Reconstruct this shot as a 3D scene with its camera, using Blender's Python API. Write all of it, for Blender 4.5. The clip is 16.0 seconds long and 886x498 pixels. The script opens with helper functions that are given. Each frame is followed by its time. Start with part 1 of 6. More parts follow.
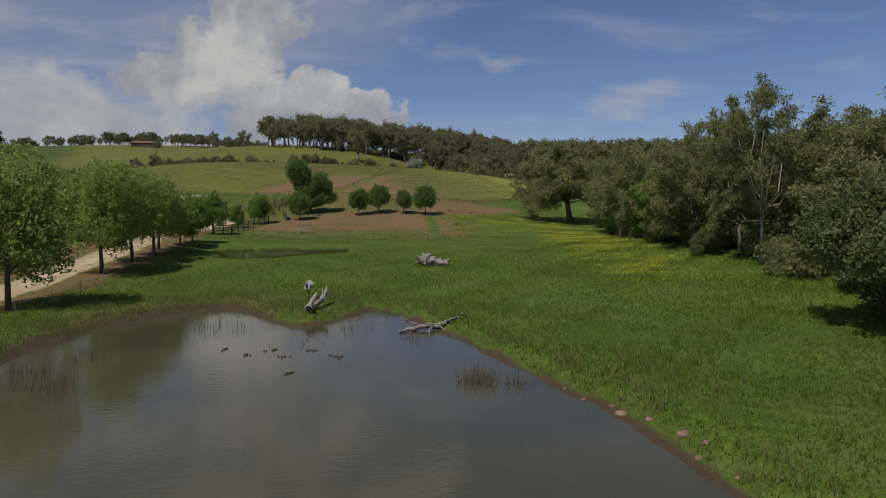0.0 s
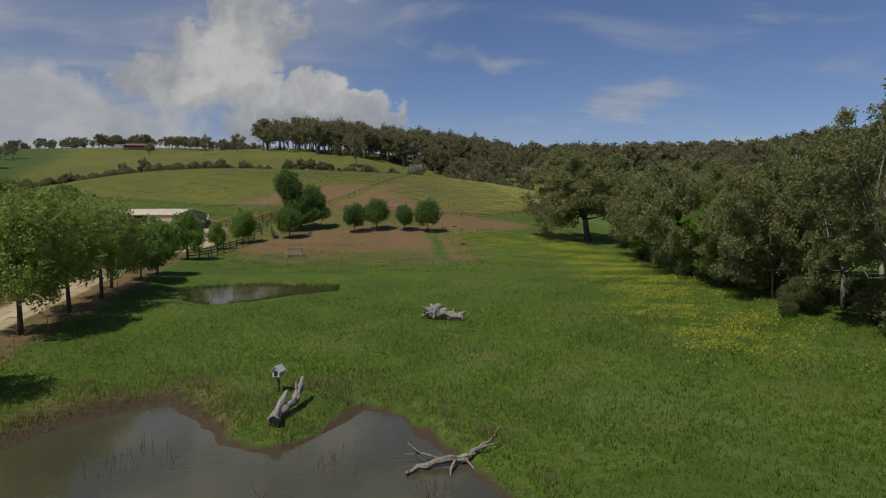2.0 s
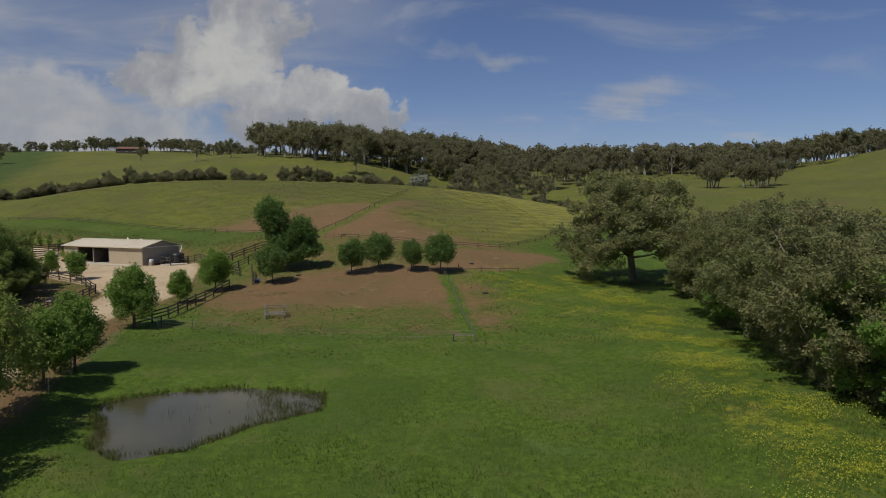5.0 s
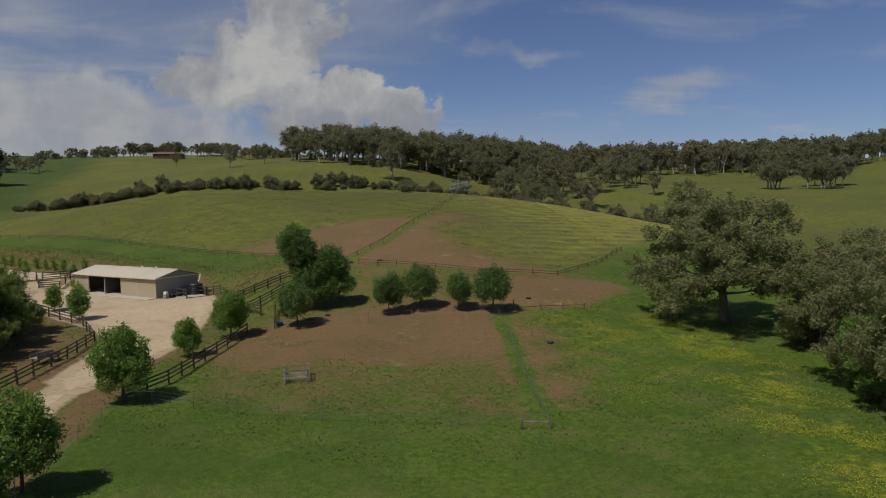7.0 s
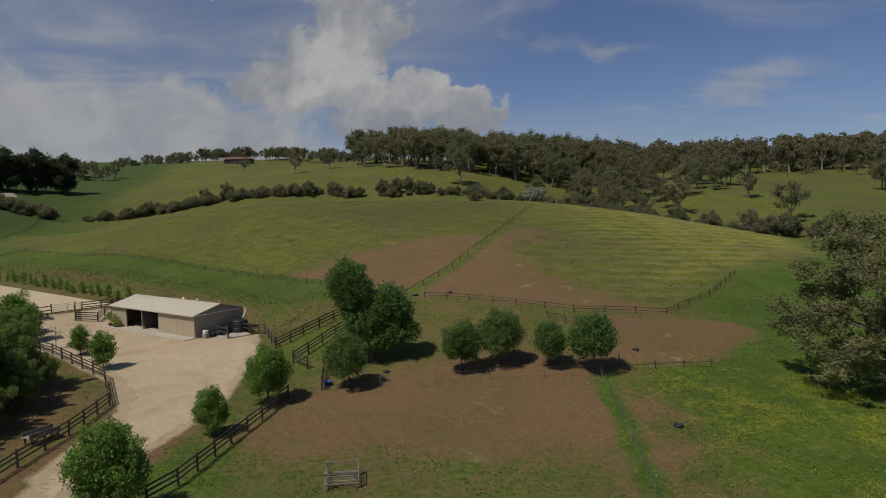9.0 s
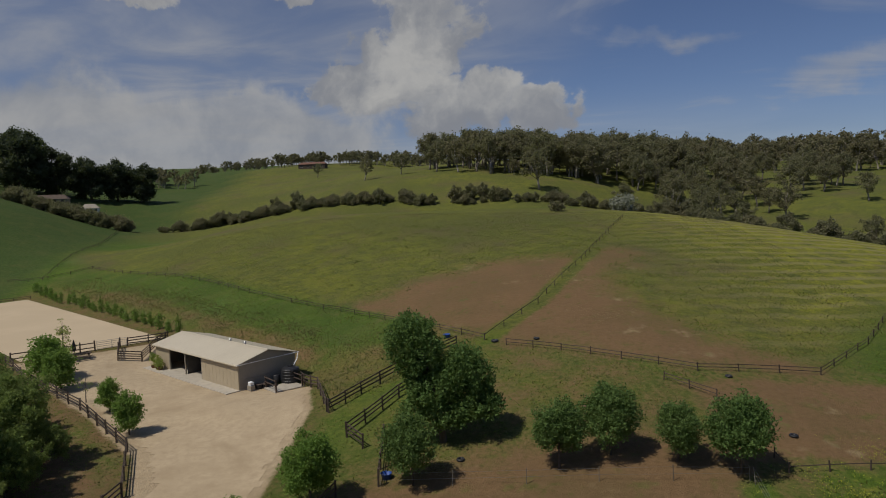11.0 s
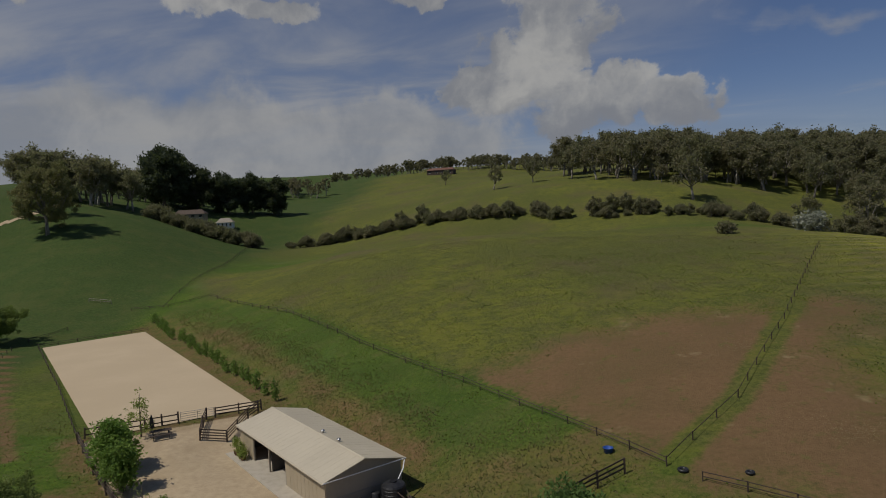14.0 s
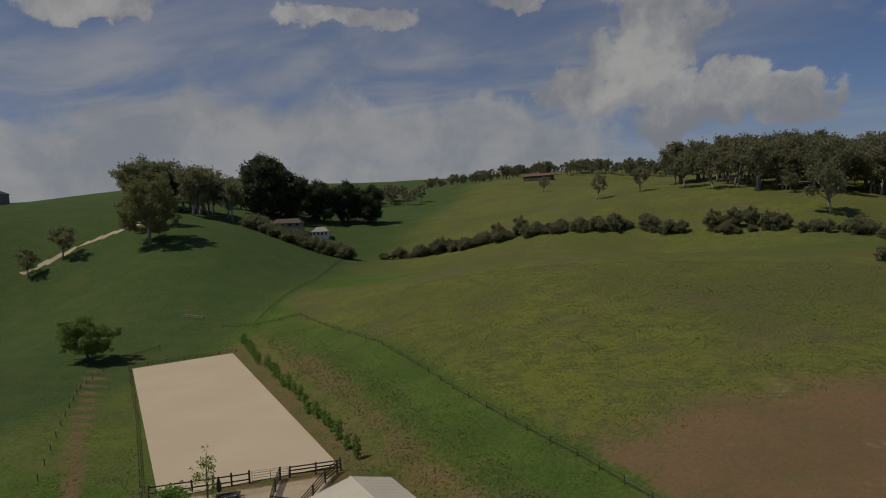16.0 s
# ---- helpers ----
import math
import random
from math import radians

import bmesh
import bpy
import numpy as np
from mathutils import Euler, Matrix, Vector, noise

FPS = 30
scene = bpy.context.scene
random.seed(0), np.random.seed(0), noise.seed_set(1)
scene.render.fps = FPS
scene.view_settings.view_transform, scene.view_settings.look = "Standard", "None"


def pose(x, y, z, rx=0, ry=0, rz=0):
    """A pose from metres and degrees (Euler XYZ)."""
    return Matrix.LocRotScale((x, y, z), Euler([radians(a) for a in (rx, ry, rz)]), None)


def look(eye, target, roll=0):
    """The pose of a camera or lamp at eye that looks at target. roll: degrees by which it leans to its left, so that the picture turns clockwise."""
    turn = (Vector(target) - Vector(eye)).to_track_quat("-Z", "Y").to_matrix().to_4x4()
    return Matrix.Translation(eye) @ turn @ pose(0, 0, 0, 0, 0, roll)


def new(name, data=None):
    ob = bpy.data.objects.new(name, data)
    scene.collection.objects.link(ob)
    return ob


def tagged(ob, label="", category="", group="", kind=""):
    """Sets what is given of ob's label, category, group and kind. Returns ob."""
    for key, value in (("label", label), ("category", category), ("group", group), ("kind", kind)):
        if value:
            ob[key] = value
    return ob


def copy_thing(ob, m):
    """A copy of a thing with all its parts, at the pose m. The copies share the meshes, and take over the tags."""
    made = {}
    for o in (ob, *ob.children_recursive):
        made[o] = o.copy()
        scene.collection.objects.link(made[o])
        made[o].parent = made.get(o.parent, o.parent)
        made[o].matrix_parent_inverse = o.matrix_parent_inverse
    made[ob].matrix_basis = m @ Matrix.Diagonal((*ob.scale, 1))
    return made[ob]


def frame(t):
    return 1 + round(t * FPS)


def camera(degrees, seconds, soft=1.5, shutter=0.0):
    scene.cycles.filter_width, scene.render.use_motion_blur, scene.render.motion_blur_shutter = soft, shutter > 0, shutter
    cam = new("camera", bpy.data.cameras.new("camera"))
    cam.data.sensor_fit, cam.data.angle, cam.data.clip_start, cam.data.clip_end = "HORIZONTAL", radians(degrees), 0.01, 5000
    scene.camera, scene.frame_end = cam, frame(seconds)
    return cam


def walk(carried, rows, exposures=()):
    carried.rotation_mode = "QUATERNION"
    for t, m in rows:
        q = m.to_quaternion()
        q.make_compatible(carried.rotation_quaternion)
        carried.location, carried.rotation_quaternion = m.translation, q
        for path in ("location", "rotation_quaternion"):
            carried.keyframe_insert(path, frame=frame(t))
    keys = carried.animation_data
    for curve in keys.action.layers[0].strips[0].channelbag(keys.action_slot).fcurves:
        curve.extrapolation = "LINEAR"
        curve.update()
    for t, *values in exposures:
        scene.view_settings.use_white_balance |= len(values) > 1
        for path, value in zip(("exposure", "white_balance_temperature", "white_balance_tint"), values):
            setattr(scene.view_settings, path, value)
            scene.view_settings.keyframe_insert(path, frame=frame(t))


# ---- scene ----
cam = camera(68.7, 16.0, 1.0)
PATH = [
    (0, (-1.047, 2.339, 6.477), (-0.686, 4.302, 6.343), -0.2),
    (0.5, (-0.741, 4.854, 7.002), (-0.38, 6.817, 6.871), -0.2),
    (1, (-0.394, 7.774, 7.65), (-0.033, 9.737, 7.518), -0.4),
    (1.5, (-0.205, 10.835, 8.215), (0.159, 12.797, 8.085), -0.2),
    (2, (0.027, 13.738, 9.015), (0.393, 15.7, 8.884), -0.2),
    (2.5, (0.287, 16.631, 9.716), (0.654, 18.593, 9.585), -0.2),
    (3, (0.551, 20.053, 10.396), (0.921, 22.014, 10.267), -0.1),
    (3.5, (0.902, 23.251, 11.097), (1.272, 25.212, 10.969), -0.2),
    (4, (1.159, 26.523, 12.089), (1.53, 28.483, 11.958), -0.2),
    (6.5, (1.987, 42.34, 16.786), (2.284, 44.313, 16.644), -0.9),
    (7, (2.139, 46.219, 17.558), (2.391, 48.198, 17.416), -1.0),
    (7.5, (2.327, 49.83, 18.32), (2.524, 51.815, 18.177), -1.2),
    (8, (2.376, 53.773, 19.076), (2.518, 55.763, 18.933), -1.3),
    (8.5, (2.403, 57.545, 19.794), (2.502, 59.538, 19.651), -1.4),
    (9, (2.373, 61.522, 20.562), (2.42, 63.516, 20.42), -1.6),
    (11.5, (1.206, 79.067, 24.447), (0.967, 81.048, 24.312), -2.4),
    (12, (0.655, 82.544, 25.322), (0.355, 84.517, 25.189), -2.5),
    (12.5, (-0.023, 85.496, 26.192), (-0.383, 87.459, 26.061), -2.6),
    (13, (-0.691, 88.86, 27.069), (-1.116, 90.81, 26.939), -2.8),
    (13.5, (-1.436, 91.64, 28.003), (-1.931, 93.574, 27.876), -2.9),
    (14, (-2.211, 95.383, 28.614), (-2.779, 97.297, 28.494), -3.0),
    (14.5, (-3.107, 98.125, 29.365), (-3.736, 100.02, 29.249), -3.0),
    (15, (-4.291, 100.742, 30.237), (-4.992, 102.612, 30.128), -2.9),
    (15.5, (-5.559, 103.514, 30.953), (-6.329, 105.356, 30.849), -2.9),
    (16, (-6.899, 106.228, 31.817), (-7.737, 108.041, 31.72), -2.7),
]
EXPOSURES = [(0.0, 0.15), (4.0, 0.08), (7.0, -0.02), (9.0, -0.12), (12.5, -0.3), (16.0, -0.5)]
walk(cam, [(t, look(eye, target, roll)) for t, eye, target, roll in PATH], EXPOSURES)

# ---- world, sun ----
SUN_AZ, SUN_EL = radians(217), radians(59)          # where the sun stands, seen from the ground
sun_dir = Vector((math.cos(SUN_AZ) * math.cos(SUN_EL), math.sin(SUN_AZ) * math.cos(SUN_EL), math.sin(SUN_EL)))
sun = new("sun", bpy.data.lights.new("sun", "SUN"))
sun.data.energy, sun.data.angle, sun.data.color = 3.25, radians(0.6), (1.0, 0.95, 0.86)
sun.matrix_world = look(sun_dir * 100, (0, 0, 0))


class Nodes:
    """A small helper to wire node trees."""

    def __init__(self, tree):
        self.tree = tree
        tree.nodes.clear()

    def add(self, kind, out=0, **sets):
        n = self.tree.nodes.new(kind)
        for k, v in sets.items():
            if k.startswith("_"):
                sock = n.inputs[int(k[1:])] if k[1:].isdigit() else n.inputs[k[1:]]
                if hasattr(v, "is_linked"):
                    self.tree.links.new(v, sock)
                else:
                    sock.default_value = v
            elif k == "operation":
                n.operation = v
            elif k == "use_clamp":
                n.use_clamp = v
            elif k == "interpolation_type":
                n.interpolation_type = v
        return n.outputs[out]

    def math(self, op, a, b=0.0, clamp=False):
        return self.add("ShaderNodeMath", operation=op, use_clamp=clamp, _0=a, _1=b)

    def noise(self, vec, scale, detail=4.0, rough=0.55, distort=0.0):
        return self.add("ShaderNodeTexNoise", _Vector=vec, _Scale=scale, _Detail=detail, _Roughness=rough, _Distortion=distort)

    def step(self, v, a, b):
        return self.add("ShaderNodeMapRange", interpolation_type="SMOOTHSTEP", _0=v, _1=a, _2=b, _3=0.0, _4=1.0)

    def mix(self, fac, a, b, blend="MIX"):
        n = self.tree.nodes.new("ShaderNodeMix")
        n.data_type, n.blend_type = "RGBA", blend
        for sock, v in ((n.inputs[0], fac), (n.inputs[6], a), (n.inputs[7], b)):
            if hasattr(v, "is_linked"):
                self.tree.links.new(v, sock)
            elif isinstance(v, tuple):
                sock.default_value = (*v[:3], 1)
            else:
                sock.default_value = v
        return n.outputs[2]


world = bpy.data.worlds.new("world")
scene.world = world
world.use_nodes = True
w = Nodes(world.node_tree)
sky_node = w.tree.nodes.new("ShaderNodeTexSky")
sky_node.sky_type, sky_node.sun_disc = "NISHITA", False
sky_node.sun_elevation, sky_node.sun_rotation = SUN_EL, math.pi / 2 - SUN_AZ
sky_node.altitude, sky_node.air_density, sky_node.dust_density, sky_node.ozone_density = 400.0, 0.9, 0.35, 4.0
sky = sky_node.outputs[0]
way = w.add("ShaderNodeTexCoord", 0)
xyz = w.tree.nodes.new("ShaderNodeSeparateXYZ")
w.tree.links.new(way, xyz.inputs[0])
height = w.math("MAXIMUM", xyz.outputs[2], 0.02)
# the sky seen on a flat cloud deck, for high streaky cloud
deck = w.add("ShaderNodeCombineXYZ", _0=w.math("DIVIDE", xyz.outputs[0], w.math("ADD", height, 0.12)), _1=w.math("DIVIDE", xyz.outputs[1], w.math("ADD", height, 0.12)))
streaks = w.noise(w.add("ShaderNodeMapping", _Vector=deck, _Scale=(0.8, 1.25, 1), _Rotation=(0, 0, 0.5)), 1.3, 7, 0.55, 0.5)


warp = w.tree.nodes.new("ShaderNodeTexNoise")
w.tree.links.new(way, warp.inputs["Vector"])
warp.inputs["Scale"].default_value, warp.inputs["Detail"].default_value, warp.inputs["Roughness"].default_value = 7.0, 6.0, 0.55
bent = w.add("ShaderNodeVectorMath", operation="ADD", _0=way, _1=w.add("ShaderNodeVectorMath", operation="SCALE", _0=w.add("ShaderNodeVectorMath", operation="SUBTRACT", _0=warp.outputs[1], _1=(0.5, 0.5, 0.5)), _Scale=0.16))


def puff(az, el, rx, rz):
    """How near a direction is to a cloud's middle: 1 there, 0 at its rim. Degrees east of north."""
    a, e = radians(az), radians(el)
    c = Vector((math.sin(a) * math.cos(e), math.cos(a) * math.cos(e), math.sin(e)))
    side = Vector((math.cos(a), -math.sin(a), 0))
    up = side.cross(c)
    off = w.add("ShaderNodeVectorMath", operation="SUBTRACT", _0=bent, _1=c)
    u = w.add("ShaderNodeVectorMath", 1, operation="DOT_PRODUCT", _0=off, _1=side / radians(rx))
    v = w.add("ShaderNodeVectorMath", 1, operation="DOT_PRODUCT", _0=off, _1=up / radians(rz))
    d = w.math("SQRT", w.math("ADD", w.math("MULTIPLY", u, u), w.math("MULTIPLY", v, v)))
    return w.math("SUBTRACT", 1.0, d)
puffs = [puff(*p) for p in ((-6.4, 16.4, 4.0, 2.4), (-4.4, 13.4, 3.9, 2.6), (-9.4, 13.0, 4.2, 2.0), (-12.8, 10.8, 4.6, 1.7), (-8.0, 9.9, 5.6, 2.4), (-0.2, 8.9, 3.4, 1.9), (3.4, 7.4, 2.9, 1.6), (-3.2, 7.2, 5.6, 1.9),
                               (-8.0, 18.8, 5.0, 2.0), (-3.4, 20.6, 6.5, 2.4), (-16, 17.8, 4.4, 1.3), (-32.5, 17.6, 5.4, 1.3), (-28.5, 17.4, 3.0, 1.2), (-52.5, 17.2, 5.0, 1.3), (-12.5, 24.5, 8.0, 2.6), (-30, 24, 9, 2.8), (6, 24, 8, 2.6))]
lump = puffs[0]
for p in puffs[1:]:
    lump = w.math("MAXIMUM", lump, p)
curl = w.noise(way, 9.0, 8, 0.58, 0.3)
frill = w.noise(way, 26.0, 7, 0.6, 0.2)
billow = w.math("ADD", w.math("MULTIPLY", w.math("SUBTRACT", curl, 0.5), 1.35), w.math("MULTIPLY", w.math("SUBTRACT", frill, 0.5), 1.0))
body = w.math("ADD", lump, billow)
cumulus = w.math("ADD", w.math("MULTIPLY", w.step(body, 0.02, 0.26), 0.8), w.math("MULTIPLY", w.step(body, -0.2, 0.55), 0.2))
# a broad bank of thin cloud low in the west, thinning to the east
bank_mask = w.math("MULTIPLY", w.step(w.math("SUBTRACT", xyz.outputs[0], w.math("MULTIPLY", xyz.outputs[2], 0.9)), 0.0, -0.38), w.step(xyz.outputs[2], 0.42, 0.2))
haze = w.math("MULTIPLY", w.step(xyz.outputs[2], 0.17, 0.03), w.step(xyz.outputs[0], 0.75, -0.15))
veil = w.math("MAXIMUM", w.math("MULTIPLY", w.step(streaks, 0.50, 0.74), 0.5), w.math("MULTIPLY", bank_mask, w.math("ADD", 0.36, w.math("MULTIPLY", w.step(streaks, 0.34, 0.64), 0.58))))
veil = w.math("MAXIMUM", veil, w.math("MULTIPLY", haze, 0.85))
shade = w.math("ADD", w.math("MULTIPLY", w.noise(bent, 9.0, 6, 0.55, 0.3), 0.62), w.math("MULTIPLY", frill, 0.2))
shade = w.math("ADD", shade, w.math("MULTIPLY", w.math("SUBTRACT", w.step(xyz.outputs[2], 0.09, 0.19), 0.5), 0.09))
wisp = w.math("MULTIPLY", w.step(w.math("ADD", w.math("MAXIMUM", puff(27, 8.6, 5, 2.0), puff(15, 12.2, 7, 1.5)), w.math("MULTIPLY", w.math("SUBTRACT", streaks, 0.5), 3.0)), 0.1, 1.1), 0.7)
veil = w.math("MAXIMUM", veil, wisp)
low_bank = w.math("MULTIPLY", w.step(w.math("ADD", w.math("MAXIMUM", puff(-38, 4, 30, 8.2), puff(-20, 6, 13, 4.4)), w.math("MULTIPLY", billow, 0.42)), 0.0, 0.34), 0.8)
cloud_colour = w.mix(w.step(shade, 0.35, 0.6), (2.6, 2.72, 3.0), (4.75, 4.7, 4.55))
thin_colour = w.mix(w.step(streaks, 0.3, 0.75), (2.5, 2.75, 3.3), (4.0, 4.05, 4.2))
air = w.mix(w.math("MULTIPLY", veil, 0.9), w.mix(1.0, sky, (0.63, 0.615, 0.70), "MULTIPLY"), thin_colour)
bank_colour = w.mix(w.step(curl, 0.35, 0.65), (2.9, 3.05, 3.35), (4.1, 4.1, 4.1))
air = w.mix(low_bank, air, bank_colour)
air = w.mix(w.math("MULTIPLY", cumulus, 0.95), air, cloud_colour)
backdrop = w.add("ShaderNodeBackground", _Color=air, _Strength=0.096)
world_out = w.tree.nodes.new("ShaderNodeOutputWorld")
w.tree.links.new(backdrop, world_out.inputs[0])


# ---- materials ----
def material(name, rough=0.8, metal=0.0):
    m = bpy.data.materials.new(name)
    m.use_nodes = True
    n = Nodes(m.node_tree)
    bsdf = n.tree.nodes.new("ShaderNodeBsdfPrincipled")
    bsdf.inputs["Roughness"].default_value, bsdf.inputs["Metallic"].default_value = rough, metal
    out = n.tree.nodes.new("ShaderNodeOutputMaterial")
    n.tree.links.new(bsdf.outputs[0], out.inputs[0])
    return m, n, bsdf, out


def surface(name, dark, light, scale, rough=0.8, metal=0.0, bump=0.3, fine=6.0, spec=0.4, stretch=(1, 1, 1)):
    """A worn surface: two colours mixed by coarse and fine noise, with a bump."""
    m, n, bsdf, out = material(name, rough, metal)
    at = n.add("ShaderNodeMapping", _Vector=n.add("ShaderNodeTexCoord", 3), _Scale=stretch)
    coarse, grain = n.noise(at, scale, 4), n.noise(at, scale * fine, 5, 0.7)
    rnd = n.add("ShaderNodeObjectInfo", 5)
    mixed = n.math("ADD", n.math("MULTIPLY", coarse, 0.6), n.math("MULTIPLY", grain, 0.4))
    mixed = n.math("ADD", mixed, n.math("MULTIPLY", n.math("SUBTRACT", rnd, 0.5), 0.2))
    n.tree.links.new(n.mix(n.step(mixed, 0.3, 0.7), dark, light), bsdf.inputs["Base Color"])
    n.tree.links.new(n.add("ShaderNodeBump", _Strength=bump, _Distance=0.02, _Height=grain), bsdf.inputs["Normal"])
    bsdf.inputs["Specular IOR Level"].default_value = spec
    return m


def leaf_material(name, dark, light, dry, through_light=0.35):
    m, n, bsdf, out = material(name, 0.65)
    island = n.add("ShaderNodeNewGeometry", 8)
    rnd = n.add("ShaderNodeObjectInfo", 5)
    col = n.mix(island, dark, light)
    col = n.mix(n.step(n.math("ADD", n.math("MULTIPLY", island, 0.6), n.math("MULTIPLY", rnd, 0.5)), 0.7, 1.1), col, dry)
    col = n.mix(n.math("MULTIPLY", rnd, 0.35), col, tuple(0.75 * c for c in dry))
    tint = n.noise(n.add("ShaderNodeTexCoord", 3), 0.7, 4, 0.6)
    col = n.mix(n.math("MULTIPLY", n.step(tint, 0.48, 0.66), 0.55), col, dry)
    col = n.mix(n.math("MULTIPLY", n.step(tint, 0.48, 0.32), 0.5), col, dark)
    n.tree.links.new(col, bsdf.inputs["Base Color"])
    bsdf.inputs["Specular IOR Level"].default_value = 0.12
    tr = n.tree.nodes.new("ShaderNodeBsdfTranslucent")
    n.tree.links.new(n.mix(0.4, col, (0.16, 0.2, 0.03)), tr.inputs[0])
    mixer = n.tree.nodes.new("ShaderNodeMixShader")
    mixer.inputs[0].default_value = through_light
    n.tree.links.new(bsdf.outputs[0], mixer.inputs[1])
    n.tree.links.new(tr.outputs[0], mixer.inputs[2])
    n.tree.links.new(mixer.outputs[0], out.inputs[0])
    return m


M_bark = surface("bark", (0.06, 0.045, 0.035), (0.16, 0.13, 0.1), 3.0, bump=0.8, stretch=(1, 1, 0.3))
M_gumbark = surface("pale_bark", (0.13, 0.11, 0.085), (0.36, 0.32, 0.27), 2.0, bump=0.6, stretch=(1, 1, 0.3))
# pale bark again, darkened in colour for the shade on the creek trunks
M_gumdark = surface("shaded_pale_bark", (0.07, 0.058, 0.045), (0.22, 0.195, 0.165), 2.0, bump=0.6, stretch=(1, 1, 0.3))
M_leaf_green = leaf_material("garden_leaves", (0.142, 0.244, 0.047), (0.278, 0.436, 0.098), (0.272, 0.396, 0.103), 0.55)
M_leaf_dark = leaf_material("dark_leaves", (0.09, 0.162, 0.048), (0.195, 0.315, 0.092), (0.20, 0.29, 0.09), 0.54)
M_leaf_lime = leaf_material("fresh_leaves", (0.221, 0.304, 0.065), (0.399, 0.483, 0.131), (0.410, 0.441, 0.158), 0.58)
M_leaf_gum = leaf_material("gum_leaves", (0.152, 0.177, 0.071), (0.342, 0.360, 0.159), (0.366, 0.305, 0.165), 0.55)
M_leaf_far = leaf_material("far_gum_leaves", (0.168, 0.166, 0.096), (0.295, 0.292, 0.168), (0.32, 0.27, 0.175), 0.55)
M_leaf_wattle = leaf_material("wattle_leaves", (0.106, 0.139, 0.060), (0.179, 0.220, 0.090), (0.211, 0.195, 0.090), 0.5)
M_leaf_pine = leaf_material("pine_needles", (0.047, 0.064, 0.042), (0.079, 0.100, 0.060), (0.086, 0.092, 0.053), 0.35)
M_leaf_willow = leaf_material("willow_leaves", (0.149, 0.218, 0.057), (0.276, 0.356, 0.103), (0.287, 0.333, 0.115), 0.52)
M_blossom = leaf_material("blossom", (0.2, 0.22, 0.16), (0.5, 0.5, 0.44), (0.35, 0.36, 0.28))
M_grass = leaf_material("grass_blades", (0.12, 0.205, 0.017), (0.20, 0.305, 0.04), (0.24, 0.295, 0.063), 0.66)
M_straw = leaf_material("dry_grass", (0.17, 0.165, 0.06), (0.27, 0.25, 0.11), (0.28, 0.24, 0.11), 0.45)
M_sedge = leaf_material("sedge", (0.06, 0.085, 0.02), (0.12, 0.15, 0.035), (0.15, 0.13, 0.05), 0.4)
M_hay = leaf_material("hay", (0.28, 0.22, 0.11), (0.46, 0.37, 0.2), (0.42, 0.33, 0.18), 0.3)
M_yellow = leaf_material("yellow_petals", (0.38, 0.41, 0.045), (0.58, 0.59, 0.10), (0.5, 0.5, 0.07), 0.4)
M_reed = leaf_material("dead_reeds", (0.10, 0.08, 0.05), (0.22, 0.18, 0.11), (0.26, 0.2, 0.12), 0.2)
M_fence = surface("dark_fence_timber", (0.04, 0.028, 0.021), (0.11, 0.08, 0.06), 2.0, bump=0.4)
M_old = surface("weathered_timber", (0.11, 0.095, 0.075), (0.3, 0.265, 0.22), 4.0, bump=0.8, stretch=(1, 1, 0.4))
M_pale = surface("pale_timber", (0.15, 0.125, 0.095), (0.36, 0.315, 0.25), 4.0, bump=0.6)
M_steel = surface("galvanised_steel", (0.3, 0.3, 0.3), (0.45, 0.45, 0.45), 3.0, 0.4, 0.8, 0.1)
M_wall = surface("cream_steel_wall", (0.42, 0.345, 0.235), (0.47, 0.39, 0.27), 0.4, 0.5, bump=0.05)
# darker, greyer copy of the cream wall: the gable's shade is in its colour
M_gable = surface("shade_grey_steel", (0.27, 0.235, 0.185), (0.32, 0.28, 0.22), 0.4, 0.5, bump=0.05)
M_roof = surface("cream_steel_roof", (0.50, 0.435, 0.32), (0.57, 0.5, 0.37), 0.3, 0.4, bump=0.05)
M_inside = surface("dark_panel", (0.05, 0.045, 0.04), (0.09, 0.08, 0.07), 1.0)
M_white = surface("white_paint", (0.7, 0.7, 0.68), (0.8, 0.8, 0.78), 2.0, 0.5, bump=0.1)
M_concrete = surface("concrete", (0.32, 0.28, 0.22), (0.45, 0.4, 0.32), 1.5, bump=0.3)
M_black = surface("black_plastic", (0.012, 0.012, 0.013), (0.03, 0.03, 0.032), 3.0, 0.45, bump=0.1)
M_blue = surface("blue_plastic", (0.02, 0.06, 0.25), (0.03, 0.09, 0.35), 3.0, 0.4, bump=0.1)
# the near-black tone paints shade in the log's crevices, beside the bump
M_log = surface("silver_log", (0.05, 0.045, 0.038), (0.34, 0.31, 0.265), 9.0, bump=1.0, fine=4.5, spec=0.1, stretch=(2.2, 0.45, 2.2))
M_sand = surface("arena_sand", (0.49, 0.385, 0.25), (0.56, 0.445, 0.295), 0.12, 0.95, bump=0.15, fine=40)
M_rock = surface("clay_rock", (0.16, 0.09, 0.06), (0.3, 0.2, 0.14), 3.0, bump=1.0)
M_pot = surface("terracotta", (0.14, 0.07, 0.04), (0.22, 0.12, 0.07), 3.0)
M_roofred = surface("red_brown_roof", (0.11, 0.05, 0.035), (0.18, 0.09, 0.06), 1.0)


